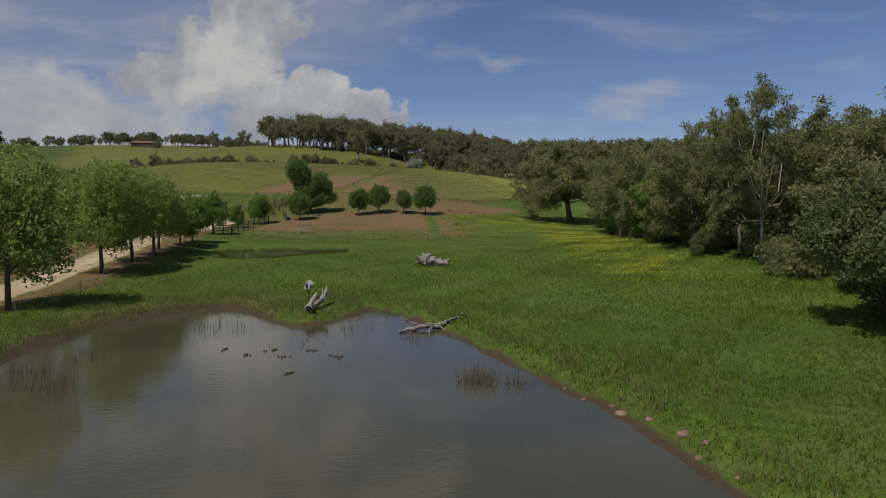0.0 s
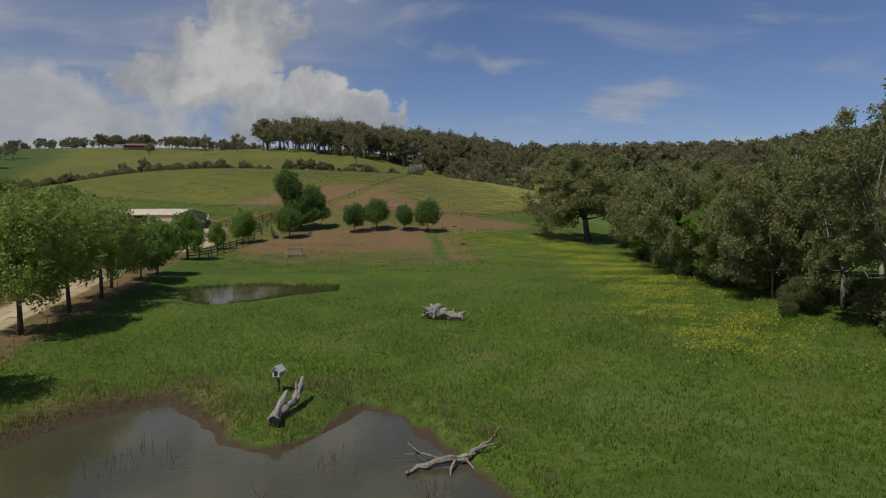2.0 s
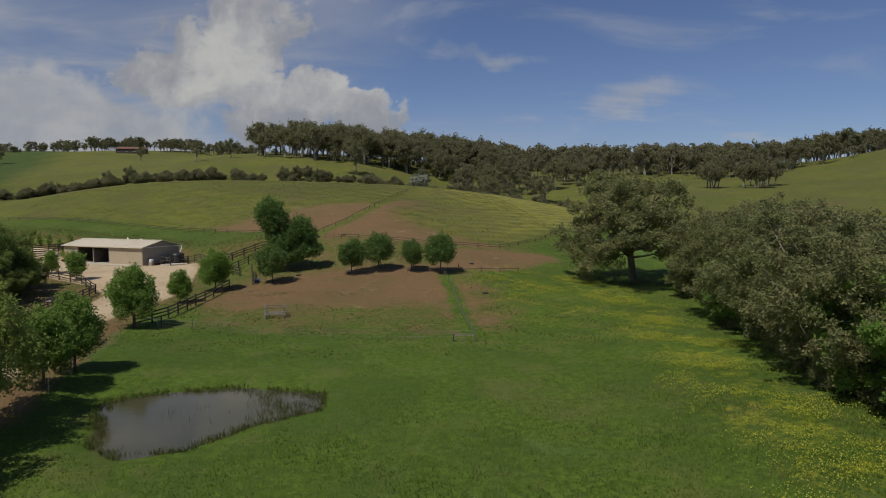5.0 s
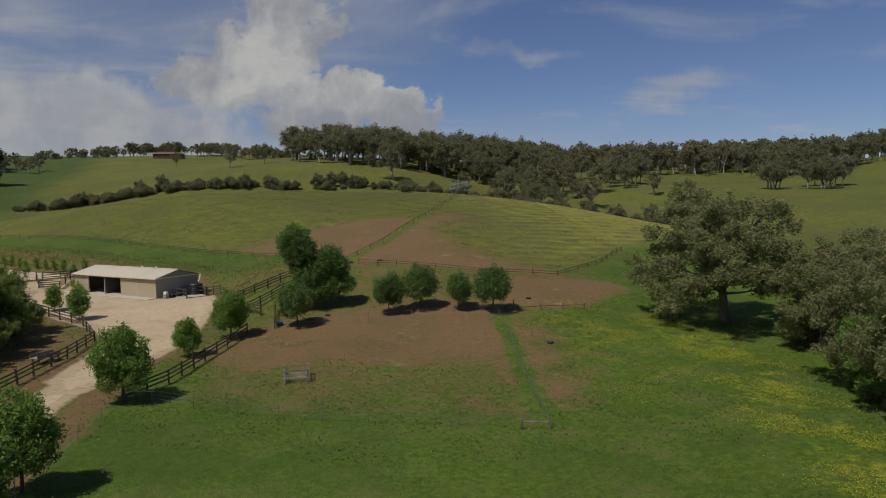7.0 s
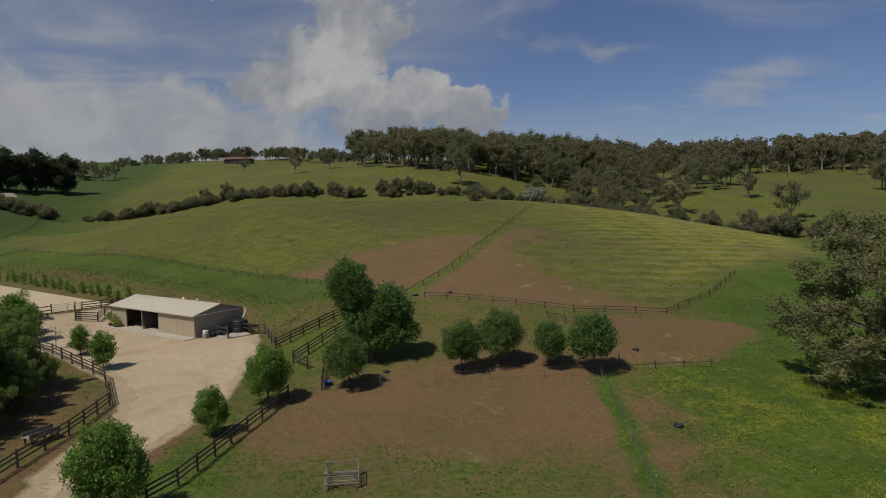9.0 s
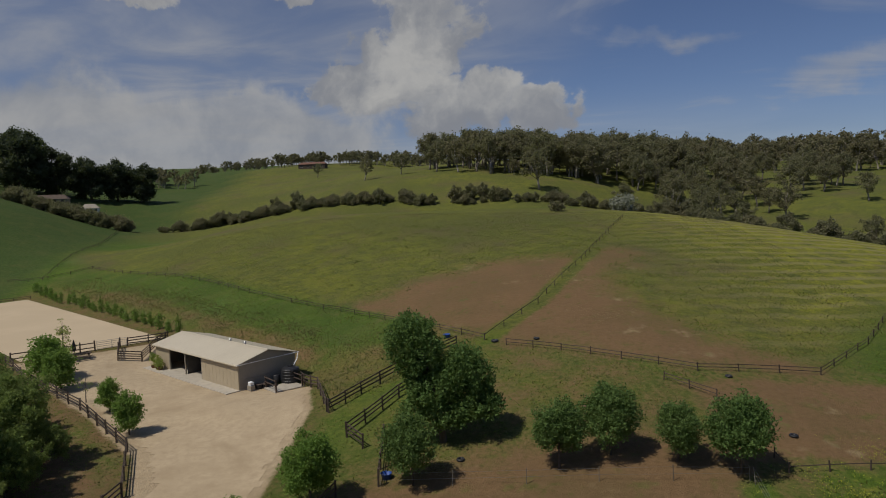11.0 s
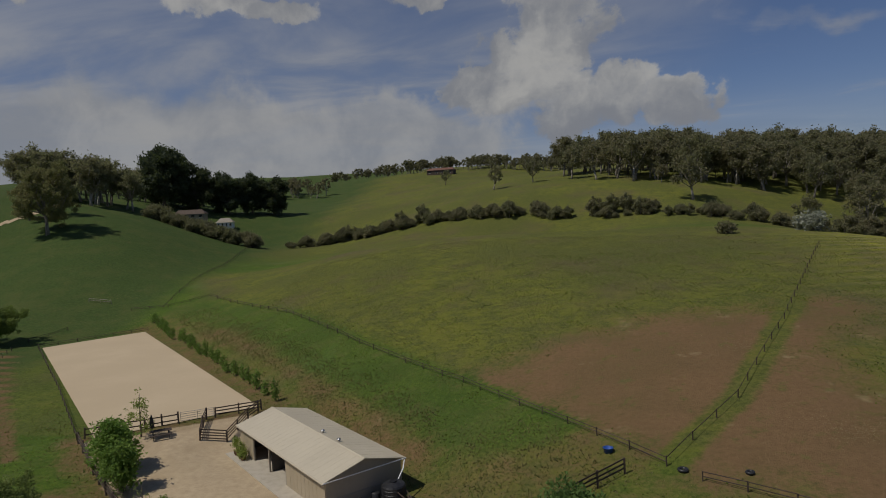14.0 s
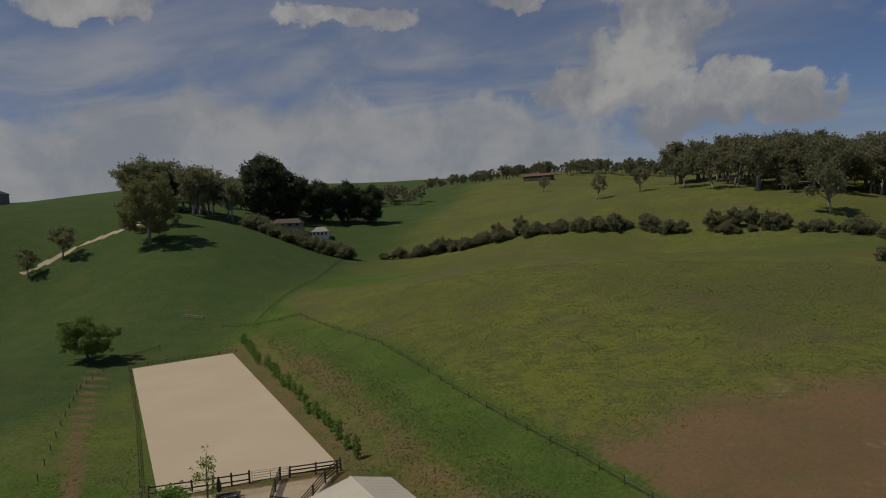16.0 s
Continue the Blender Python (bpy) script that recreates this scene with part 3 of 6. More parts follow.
def build_ground():
    xs, ys = axis(-62, 48, 0.75, -2200, 2200), axis(5, 185, 0.75, -900, 2600)
    X, Y = np.meshgrid(xs, ys)
    Z = land(X, Y) + 0.05 * waves(X, Y, 1.9) * smooth(ring_distance(POND, X, Y), 0.5, 4) * smooth(ring_distance(ARENA, X, Y), 0, 3) * smooth(ring_distance(YARD, X, Y), 0, 2)
    far = smooth(np.hypot(X, Y - 150), 700, 1600)
    Z = Z * (1 - far) + 30 * far
    nx, ny = len(xs), len(ys)
    me = bpy.data.meshes.new("ground")
    me.vertices.add(nx * ny)
    me.vertices.foreach_set("co", np.stack([X, Y, Z], -1).astype(np.float32).ravel())
    i = (np.arange(ny - 1)[:, None] * nx + np.arange(nx - 1)[None, :]).ravel()
    quads = np.stack([i, i + 1, i + nx + 1, i + nx], 1).astype(np.int32)
    me.loops.add(quads.size)
    me.loops.foreach_set("vertex_index", quads.ravel())
    me.polygons.add(len(quads))
    me.polygons.foreach_set("loop_start", np.arange(0, quads.size, 4, dtype=np.int32))
    me.update(calc_edges=True)
    me.shade_smooth()
    gravel = smooth(np.minimum(ring_distance(YARD, X, Y), line_distance(DRIVE, X, Y) - 1.6), 1.4, -1.4)
    dirt = np.maximum.reduce([smooth(ring_distance(FRONT_DIRT, X, Y), 9, -6), smooth(ring_distance(HILL_DIRT, X, Y), 9, -7), 0.48 * smooth(ring_distance(POND, X, Y), 5, 0.5) * smooth(X, 2, -8), 0.46 * smooth(ring_distance([(-14, 99), (-4, 96), (14, 91), (17, 119), (-9, 119)], X, Y), 3, -3), 0.8 * smooth(ring_distance(SOIL, X, Y), 4, -3), 0.56 * smooth(ring_distance(BEHIND, X, Y), 5, -2), 0.4 * smooth(ring_distance(PALE, X, Y), 3, -2), 0.42 * smooth(ring_distance([(-9, 124), (17, 123), (18, 133), (2, 142), (-4, 142)], X, Y), 3, -2), 0.8 * smooth(line_distance([(-64, 144.5), (-80, 157), (-101, 174.4), (-113, 185)], X, Y), 1.6, 0.3), 0.9 * smooth(ring_distance(PEN_DIRT, X, Y), 2, -2),
                              0.85 * smooth(np.abs(line_distance(DRIVE, X, Y) - 3.3), 2.6, 0.6), 0.66 * smooth(ring_distance(YARD, X, Y), 5, 0) * (X < -24), 0.55 * smooth(ring_distance(ARENA, X, Y), 9, 2) * (Y > 158 - 0.8 * (X + 50)),
                              0.5 * smooth(ring_distance(YARD, X, Y), 5, 0) * (X > -24)])
    dirt = dirt * (1 - 0.9 * smooth(line_distance([(-0.5, 145), (5.9, 155.3), (13.8, 176.3), (28.7, 222.7)], X, Y), 2.0, 0.7)) * (1 - 0.8 * smooth(line_distance([(14.8, 89), (15.9, 99.8), (17, 110.2), (17.6, 118.2)], X, Y), 1.3, 0.5))
    dirt = dirt * (1 - 0.9 * smooth(line_distance([(-92, 220), (-64.6, 201.5), (-40.5, 180), (-21.3, 165), (-14, 158)], X, Y), 11, 7) * (ring_distance(HILL, X, Y) > -0.5))
    flower = 0.7 * drifts(X, Y)
    flower = np.maximum(flower, smooth(ring_distance(HILL, X, Y), 4, -6) * np.maximum(0.55 * smooth(X, 12, 50), 0.85 * smooth(X, 22, 45) * smooth(Y + 0.55 * X, 205, 245)))
    dry = smooth(ring_distance(HILL, X, Y), 4, -4)
    dry = np.maximum(dry, smooth(Y, 262, 300))
    dry = np.maximum(dry, smooth(X, 70, 105) * smooth(Y, 110, 150))
    dry = np.maximum(dry, 0.6 * smooth(ring_distance([(-12, 118), (17, 118), (19, 134), (0, 145), (-14, 134)], X, Y), 3, -3))
    dry = np.maximum(dry, 0.6 * smooth(ring_distance(ARENA, X, Y), 26, 12) * (Y > 150) * (X > -100))
    dry = np.maximum(dry, smooth(ring_distance(PALE, X, Y), 3, -2))
    dry = np.maximum(dry, 0.8 * smooth(ring_distance(BEHIND, X, Y), 4, -2))
    lush = smooth(X + 0.25 * (Y - 215), -102, -112) * smooth(Y, 120, 150)
    lush = np.maximum(lush, 0.15 * smooth(X, 95, 120))
    band = smooth(line_distance([(-92, 220), (-64.6, 201.5), (-40.5, 180), (-21.3, 165), (-14, 158)], X, Y), 11, 7) * (ring_distance(HILL, X, Y) > -0.5)
    lush = np.maximum(lush, 0.25 * band)
    dry = dry * (1 - 0.9 * band)
    mud = smooth(ring_distance(POND, X, Y), 0.7, -0.3) * 0.8 + 0.52 * smooth(ring_distance(POND, X, Y), 4, 0.5) * smooth(X, -3, -8)
    mud = np.maximum(mud, smooth(ring_distance(POOL, X, Y), 0.2, -0.4))
    for name, trio in (("cover", (gravel, dirt, flower)), ("growth", (dry, lush, mud))):
        at = me.attributes.new(name, "FLOAT_COLOR", "POINT")
        at.data.foreach_set("color", np.stack([*trio, np.ones_like(X)], -1).astype(np.float32).ravel())
    me.materials.append(M_ground)
    tagged(new("ground", me), "green meadow and hill pasture with bare brown patches", "ground", kind="structure")


HILL = [(-97, 222), (-64, 202), (-40, 181), (-21, 166), (-9, 154), (0, 146), (20, 137), (32, 138), (50, 161), (80, 185), (88, 215), (40, 262), (-30, 275), (-80, 262), (-118, 245)]
build_ground()


def sheet(name, inside, x0, x1, y0, y1, step, lift, mat, label, category):
    """A thin covering that follows the land wherever inside() holds."""
    xs, ys = np.arange(x0, x1, step), np.arange(y0, y1, step)
    X, Y = np.meshgrid(xs, ys)
    keep = inside(X, Y)
    Z = land(X, Y) + lift
    index, verts, faces = {}, [], []

    def vid(j, i):
        if (j, i) not in index:
            index[j, i] = len(verts)
            verts.append((X[j, i], Y[j, i], Z[j, i]))
        return index[j, i]

    for j in range(len(ys) - 1):
        for i in range(len(xs) - 1):
            if keep[j, i]:
                faces.append([vid(j, i), vid(j, i + 1), vid(j + 1, i + 1), vid(j + 1, i)])
    return tagged(new(name, mesh_from(name, verts, faces, mat, True)), label, category, kind="structure")


sheet("road", lambda X, Y: np.minimum(ring_distance(YARD, X, Y), line_distance(DRIVE, X, Y) - 1.5) + 0.5 * waves(X, Y, 0.8) < -1.1, -62, -14, 6, 162, 0.45, 0.02, M_gravel,
      "pale gravel driveway widening into a stable yard", "driveway")


FAR_ROAD = [(-240, 190), (-214, 207), (-200.9, 221.9), (-197.7, 229.8), (-195.5, 239.1), (-192.8, 249), (-190.2, 259.9), (-196, 276)]
sheet("road", lambda X, Y: line_distance(FAR_ROAD, X, Y) < 1.2, -245, -185, 188, 280, 1.0, 0.12, M_gravel, "pale dirt track climbing the far hill", "track")


def build_arena():
    a, b, c, d = [Vector(p) for p in ARENA]
    n, k = 24, 8
    verts, faces = [], []
    for j in range(n + 1):
        for i in range(k + 1):
            p = (a.lerp(b, i / k)).lerp(d.lerp(c, i / k), j / n)
            verts.append((p.x, p.y, float(arena_z(np.array([p.x]), np.array([p.y]))[0]) + 0.02))
    for j in range(n):
        for i in range(k):
            q = j * (k + 1) + i
            faces.append((q, q + 1, q + k + 2, q + k + 1))
    tagged(new("riding_arena", mesh_from("riding_arena", verts, faces, M_sand)), "pale raked sand of a long riding arena", "arena", kind="structure")


build_arena()
for name, poly, z, label in (("water", POND, 0.0, "still brown pond reflecting trees and cloud"), ("water", POOL, POOL_Z, "small muddy pool in the meadow")):
    xs_, ys_ = [p[0] for p in poly], [p[1] for p in poly]
    v = [(min(xs_) - 2, min(ys_) - 2, z), (max(xs_) + 2, min(ys_) - 2, z), (max(xs_) + 2, max(ys_) + 2, z), (min(xs_) - 2, max(ys_) + 2, z)]
    me = mesh_from(name, v, [(0, 1, 2, 3)], M_water)
    tagged(new(name, me), label, "water", kind="structure")


# ---- trees ----
def lobes_crown(rng, lobes, count, size, mat, droop=0.0, shell=0.55, aspect=1.6):
    """Leaves scattered through uneven lobes, denser near their skins, in small clumps."""
    vol = np.array([l[3] * l[4] * l[5] for l in lobes]) ** 0.75
    bunch = 14
    pick = rng.choice(len(lobes), size=max(1, count // bunch), p=vol / vol.sum())
    L = np.array(lobes)[pick]
    d = rng.normal(size=(len(L), 3))
    d /= np.linalg.norm(d, axis=1)[:, None]
    r = shell + (1 - shell) * rng.random(len(L)) ** 0.6
    r *= 1 + 0.16 * np.sin(5 * d[:, 0] + L[:, 0] * 3) * np.cos(4 * d[:, 2] + L[:, 1] * 2)
    c = L[:, :3] + d * L[:, 3:6] * r[:, None]
    c = np.repeat(c, bunch, 0) + rng.normal(size=(len(c) * bunch, 3)) * size * 1.35
    return cards("crown", c, size * (0.6 + 0.8 * rng.random(len(c))), mat, rng, droop, aspect)


def garden_tree(seed, h, wide, leaves, mat, leaf=0.2, clear=0.22, name="garden_tree", label="", category="tree", group="", slim=1.0, count_trunk=5):
    """A young round-headed tree with a straight stem."""
    rng = np.random.default_rng(seed)
    root = thing(name, pose(0, 0, 0), label, category, group)
    b = Build()
    lean = rng.normal(size=2) * 0.03 * h
    b.tube([(0, 0, -0.3), (lean[0] * 0.2, lean[1] * 0.2, h * 0.2), (lean[0] * 0.5, lean[1] * 0.5, h * 0.5), (lean[0], lean[1], h * 0.85)], [0.021 * h, 0.016 * h, 0.011 * h, 0.003 * h], 7)
    lobes = []
    for k in range(9):
        a = 2 * math.pi * k / 9 * 2.4 + rng.random()
        z = h * (clear + 0.1 + (0.92 - clear - 0.1) * (k + 0.5) / 9)
        t = (z / h - clear) / (1 - clear)
        r = wide * (0.95 * math.sin(math.pi * min(1, 0.22 + 0.72 * t)) ** 0.8) * slim
        e = (math.cos(a) * r * 0.5, math.sin(a) * r * 0.5, z)
        b.tube([(lean[0] * t, lean[1] * t, z - 0.14 * h), (e[0] * 0.5, e[1] * 0.5, z - 0.06 * h), e], [0.007 * h, 0.005 * h, 0.002 * h], 5)
        s = r * (0.5 + 0.2 * rng.random())
        lobes.append((*e, s, s, s * 0.85 + 0.05 * h))
    part("trunk", b.mesh("trunk", M_bark, True), root)
    part("crown", lobes_crown(rng, lobes, leaves, leaf, mat, 0.1, 0.45), root)
    return root


def gum_tree(seed, h, wide, leaves, mat, leaf=0.3, name="gum_tree", label="", group="", bark=None, low=0.3, lobes_n=12, category="tree", thick=1.0, flat=0.62, puffs=6):
    """A eucalypt: leaning pale stem that forks into bare limbs under billowing, gappy clumps of leaves."""
    rng = np.random.default_rng(seed)
    root = thing(name, pose(0, 0, 0), label, category, group)
    b = Build()
    lean = rng.normal(size=2) * 0.06 * h
    fork = h * (0.22 + 0.12 * rng.random())
    R = 0.026 * h * thick
    b.tube([(0, 0, -0.4), (lean[0] * 0.1, lean[1] * 0.1, fork * 0.3), (lean[0] * 0.5, lean[1] * 0.5, fork)], [R * 1.35, R, R * 0.8], 8, 0.15, rng)
    lobes = []
    for k in range(lobes_n):
        a = 2.4 * k + rng.random() * 0.8
        t = (k + 0.5) / lobes_n
        z = h * (low + (0.9 - low) * t)
        r = wide * (0.45 + 0.55 * math.sin(math.pi * (0.15 + 0.75 * t))) * (0.55 + 0.45 * rng.random())
        if k == lobes_n - 1:
            r *= 0.3
        e = Vector((lean[0] + math.cos(a) * r * 0.75, lean[1] + math.sin(a) * r * 0.75, z))
        s0 = Vector((lean[0] * 0.5, lean[1] * 0.5, fork * (0.75 + 0.25 * rng.random())))
        m1 = s0.lerp(e, 0.45) + Vector(rng.normal(size=3) * 0.04 * h)
        b.tube([s0, m1, e], [R * 0.5, R * 0.3, R * 0.09], 6, 0.1, rng)
        s = wide * (0.27 + 0.15 * rng.random())
        lobes.append((*e, s * 0.6, s * 0.6, s * 0.6 * flat))
        for q in range(puffs):
            # puffs of leaves at the twig ends round the limb's head, more of them above
            d = Vector((rng.normal(), rng.normal(), rng.normal() * 0.75 + 0.3)).normalized()
            r = s * (0.22 + 0.19 * rng.random())
            c = e + Vector((d.x * s, d.y * s, d.z * s * (flat + 0.25))) * (0.75 + 0.3 * rng.random())
            b.tube([m1.lerp(e, 0.6), e.lerp(c, 0.45), e.lerp(c, 0.9)], [R * 0.11, R * 0.07, R * 0.025], 4)
            lobes.append((*c, r, r, r * (flat + 0.15)))
    part("trunk", b.mesh("trunk", bark or M_gumbark, True), root)
    part("crown", lobes_crown(rng, lobes, leaves, leaf, mat, 0.35, 0.35, 2.0), root)
    return root


def bush(seed, h, wide, leaves, mat, leaf=0.25, name="bush", label="", group="", category="bush"):
    rng = np.random.default_rng(seed)
    root = thing(name, pose(0, 0, 0), label, category, group)
    b, lobes = Build(), []
    for k in range(18):
        a, r = 2.4 * k + rng.random(), wide * (0.15 + 0.6 * rng.random())
        z = h * (0.22 + 0.56 * rng.random()) * (1.15 - 0.45 * r / wide)
        b.tube([(0, 0, -0.2), (math.cos(a) * r * 0.4, math.sin(a) * r * 0.4, z * 0.5), (math.cos(a) * r, math.sin(a) * r, z)], [0.02 * h, 0.014 * h, 0.004 * h], 5)
        s = wide * (0.2 + 0.16 * rng.random())
        lobes.append((math.cos(a) * r, math.sin(a) * r, z, s, s, min(s * 0.85, h - z, z * 0.95)))
    part("stems", b.mesh("stems", M_bark, True), root)
    part("crown", lobes_crown(rng, lobes, leaves, leaf, mat, 0.2, 0.5), root)
    return root


def place(proto, x, y, s=1.0, turn=0.0, sz=None, lean=0.0):
    """Puts a tree's first build, or a copy of it, on the ground."""
    m = Matrix.Translation((x, y, lz(x, y) - 0.05)) @ Matrix.Rotation(-radians(lean), 4, "Y") @ Matrix.Rotation(turn, 4, "Z")
    if not proto.get("placed"):
        proto["placed"] = 1
        proto.matrix_basis = m @ Matrix.Diagonal((s, s, sz or s, 1))
        return proto
    c = copy_thing(proto, m)
    c.scale = (s, s, sz or s)
    return c


rnd = random.Random(7)
# driveway row
row = [garden_tree(11, 9.4, 3.9, 17000, M_leaf_lime, 0.135, 0.24, "avenue_tree", "tall fresh-green avenue tree beside the gravel driveway", group="avenue trees"),
       garden_tree(12, 9.4, 3.6, 17000, M_leaf_lime, 0.135, 0.22, "avenue_tree", "tall fresh-green avenue tree beside the gravel driveway", group="avenue trees")]
for i, (x, y, s) in enumerate(((-19.3, 44, 1.0), (-18.4, 57.6, 0.95), (-17.8, 63.8, 0.9), (-17.2, 68.8, 0.86), (-17.9, 73.6, 0.8), (-28.5, 44, 0.9))):
    place(row[i % 2], x, y, s, 1.1 * i)
dense = [garden_tree(21, 7.2, 2.7, 19000, M_leaf_green, 0.13, 0.22, "avenue_tree", "dense rounded green avenue tree beside the driveway fence", group="avenue trees"),
         garden_tree(22, 7.2, 2.5, 19000, M_leaf_green, 0.13, 0.22, "avenue_tree", "dense rounded green avenue tree beside the driveway fence", group="avenue trees")]
for i, (x, y, s) in enumerate(((-16.9, 79.0, 0.75), (-16.3, 82.8, 0.8), (-16.5, 98.6, 0.84), (-14.9, 111.5, 0.54), (-11.9, 117.4, 0.73))):
    place(dense[i % 2], x, y, s, 1.7 * i)
ball = [garden_tree(31, 4.9, 2.1, 13000, M_leaf_dark, 0.115, 0.33, "round_tree", "clipped round dark-green tree in the paddock row", group="row of round trees"),
        garden_tree(32, 4.9, 2.1, 13000, M_leaf_dark, 0.115, 0.33, "round_tree", "clipped round dark-green tree in the paddock row", group="row of round trees")]
for i, (x, y, s) in enumerate(((5.2, 120.6, 0.95), (9, 122, 1.02), (13.4, 121, 0.84), (17.2, 119.5, 1.06), (-5.1, 119.5, 0.98))):
    place(ball[i % 2], x, y, s, 2.1 * i)
yard_tree = [garden_tree(41, 4.2, 1.3, 5000, M_leaf_green, 0.13, 0.14, "yard_tree", "young leafy tree on the edge of the gravel yard", group="yard trees", slim=0.95)]
for i, (x, y, s, sz) in enumerate(((-37.4, 135.2, 0.85, 0.85), (-32.3, 130.0, 1.0, 1.0), (-50.5, 144.2, 1.75, 1.3), (-46.6, 141, 1.3, 1.15))):
    place(yard_tree[0], x, y, s, 1.9 * i, sz=sz)
place(garden_tree(43, 5.4, 1.5, 420, M_leaf_lime, 0.16, 0.2, "young_tree", "thin half-bare young tree by the arena rail"), -53.3, 151)
place(garden_tree(44, 3.2, 0.8, 90, M_leaf_lime, 0.1, 0.3, "young_tree", "nearly bare sapling in the gravel yard"), -41.5, 137.6)


def big_tree():
    rng = np.random.default_rng(5)
    root = thing("shade_tree", pose(0, 0, 0), "large dark-green two-lobed shade tree beside the lane", "tree")
    b = Build()
    lobes = [(-2.3, 0.2, 9.3, 1.9, 2.2, 1.5), (-1.5, 0, 7.9, 1.8, 2.0, 1.4), (-3.3, 0.4, 8.1, 1.5, 1.7, 1.3), (-2.3, 0.2, 6.6, 1.5, 1.6, 1.3), (2.0, 0, 6.7, 1.6, 1.8, 1.4), (0.9, 0.3, 5.6, 1.8, 2.1, 1.5), (2.9, 0.2, 5.4, 1.5, 1.7, 1.3),
             (-0.9, -0.2, 4.3, 1.9, 2.0, 1.5), (2.2, 0.2, 3.4, 2.1, 2.2, 1.5), (0.4, 0.3, 2.6, 2.3, 2.3, 1.3), (3.7, 0, 3.2, 1.4, 1.5, 1.2), (-2.3, 0, 2.6, 1.4, 1.5, 1.1), (-1.9, 0.1, 4.9, 1.2, 1.3, 1.1)]
    b.tube([(0, 0, -0.4), (-0.1, 0, 1.5), (-0.8, 0, 5), (-1.6, 0.1, 8)], [0.34, 0.27, 0.2, 0.08], 8, 0.1, rng)
    for l in lobes:
        b.tube([(-0.2, 0, 1.2), (l[0] * 0.5, l[1] * 0.5, l[2] * 0.55), l[:3]], [0.13, 0.09, 0.03], 5)
    part("trunk", b.mesh("trunk", M_bark, True), root)
    part("crown", lobes_crown(rng, lobes, 38000, 0.15, M_leaf_dark, 0.15, 0.5), root)
    place(root, -3.4, 125.2, 0.95)


big_tree()
# willows and shrubs on the far side of the driveway
willow = gum_tree(51, 8.2, 5.4, 30000, M_leaf_willow, 0.13, "willow", "feathery drooping pale-green willow beside the driveway", "willows", M_bark, 0.3, 14, flat=0.9)
for i, (x, y, s) in enumerate(((-36.4, 110, 0.85), (-37, 116.5, 0.9), (-38, 122.5, 0.8), (-43.5, 127, 0.8), (-42.5, 112, 0.95), (-36, 102.5, 0.75), (-34.5, 93, 0.75), (-45.5, 119.5, 0.95))):
    place(willow, x, y, s, 1.3 * i)
for i, (x, y, s) in enumerate(((-33.6, 112.5, 0.5), (-34.2, 117.5, 0.5), (-35.4, 122.5, 0.46), (-33.4, 107, 0.48))):
    place(willow, x, y, s * 1.1, 2.1 * i, sz=s)
shrub = bush(61, 2.2, 1.8, 1500, M_leaf_dark, 0.18, "shrub", "dark rounded shrub behind the driveway", "driveway shrubs")
for i in range(16):
    place(shrub, -26.5 - 4 * rnd.random(), 46 + 2.9 * i, 0.6 + 0.5 * rnd.random(), 6 * rnd.random())

# the gum wood along the creek
gums = [gum_tree(71, 16, 8.2, 50000, M_leaf_gum, 0.15, "gum_tree", "big spreading olive-grey gum tree with pale limbs", "creek gums", low=0.24, lobes_n=20, flat=0.62, puffs=8),
        gum_tree(72, 13, 6.2, 25000, M_leaf_gum, 0.13, "gum_tree", "olive-grey gum tree with bare pale limbs", "creek gums", low=0.24, lobes_n=14, thick=0.6, bark=M_gumbark, flat=0.7, puffs=7),
        gum_tree(73, 12, 5.4, 26000, M_leaf_gum, 0.13, "gum_tree", "thicket gum tree with brownish leaves", "creek gums", low=0.17, lobes_n=14, thick=0.45, bark=M_gumdark, flat=0.75, puffs=7),
        gum_tree(74, 17, 5.5, 24000, M_leaf_gum, 0.12, "gum_tree", "tall gum tree with a pale leaning limb", "creek gums", low=0.3, lobes_n=14, thick=0.42, bark=M_gumbark, flat=0.75, puffs=7)]
GUM_TALL = (16, 13, 12, 17)
place(gums[0], 43.2, 114.6, 1.24, 2.2, sz=0.94, lean=6)
for i, (k, x, y, s, top) in enumerate(((3, 28, 41.2, 0.64, 15.2), (1, 30, 46.5, 0.6, 13.6), (2, 29.2, 51.5, 0.7, 12.6), (2, 30.5, 56.5, 0.75, 10.8), (1, 35.5, 56, 0.95, 11.3), (3, 36, 50, 0.9, 13), (2, 32.5, 62, 0.85, 12.4), (1, 38, 63.5, 0.95, 11.2),
                                       (2, 33.5, 68, 0.85, 13), (1, 39.5, 70, 1.0, 12.8), (3, 36, 76, 0.95, 14.6), (2, 41, 78.5, 0.9, 13.5), (2, 39.2, 84.5, 0.85, 13.2), (1, 44.5, 86, 1.0, 14), (2, 42.5, 92, 0.85, 13), (1, 46.5, 96, 0.95, 14), (2, 46, 103, 0.9, 13),
                                       (1, 50, 90, 1.0, 14.2), (2, 54, 100, 1.1, 14.5), (1, 60, 110, 1.1, 14.5), (2, 50, 78, 1.1, 13.5), (1, 48, 66, 1.1, 12.5), (2, 46, 56, 1.0, 12), (1, 58, 86, 1.2, 15),
                                       (2, 33, 41, 0.9, 13), (1, 31.5, 34, 0.9, 12.8), (2, 28.5, 30, 0.7, 9.5), (3, 40, 40, 0.95, 13.5), (1, 37, 29, 0.95, 13), (2, 42, 26, 0.9, 12), (1, 44, 47, 1.0, 13))):
    place(gums[k], x, y, s, 0.9 * i, sz=(top - lz(x, y)) / GUM_TALL[k], lean=4 if x < 40 else 0)
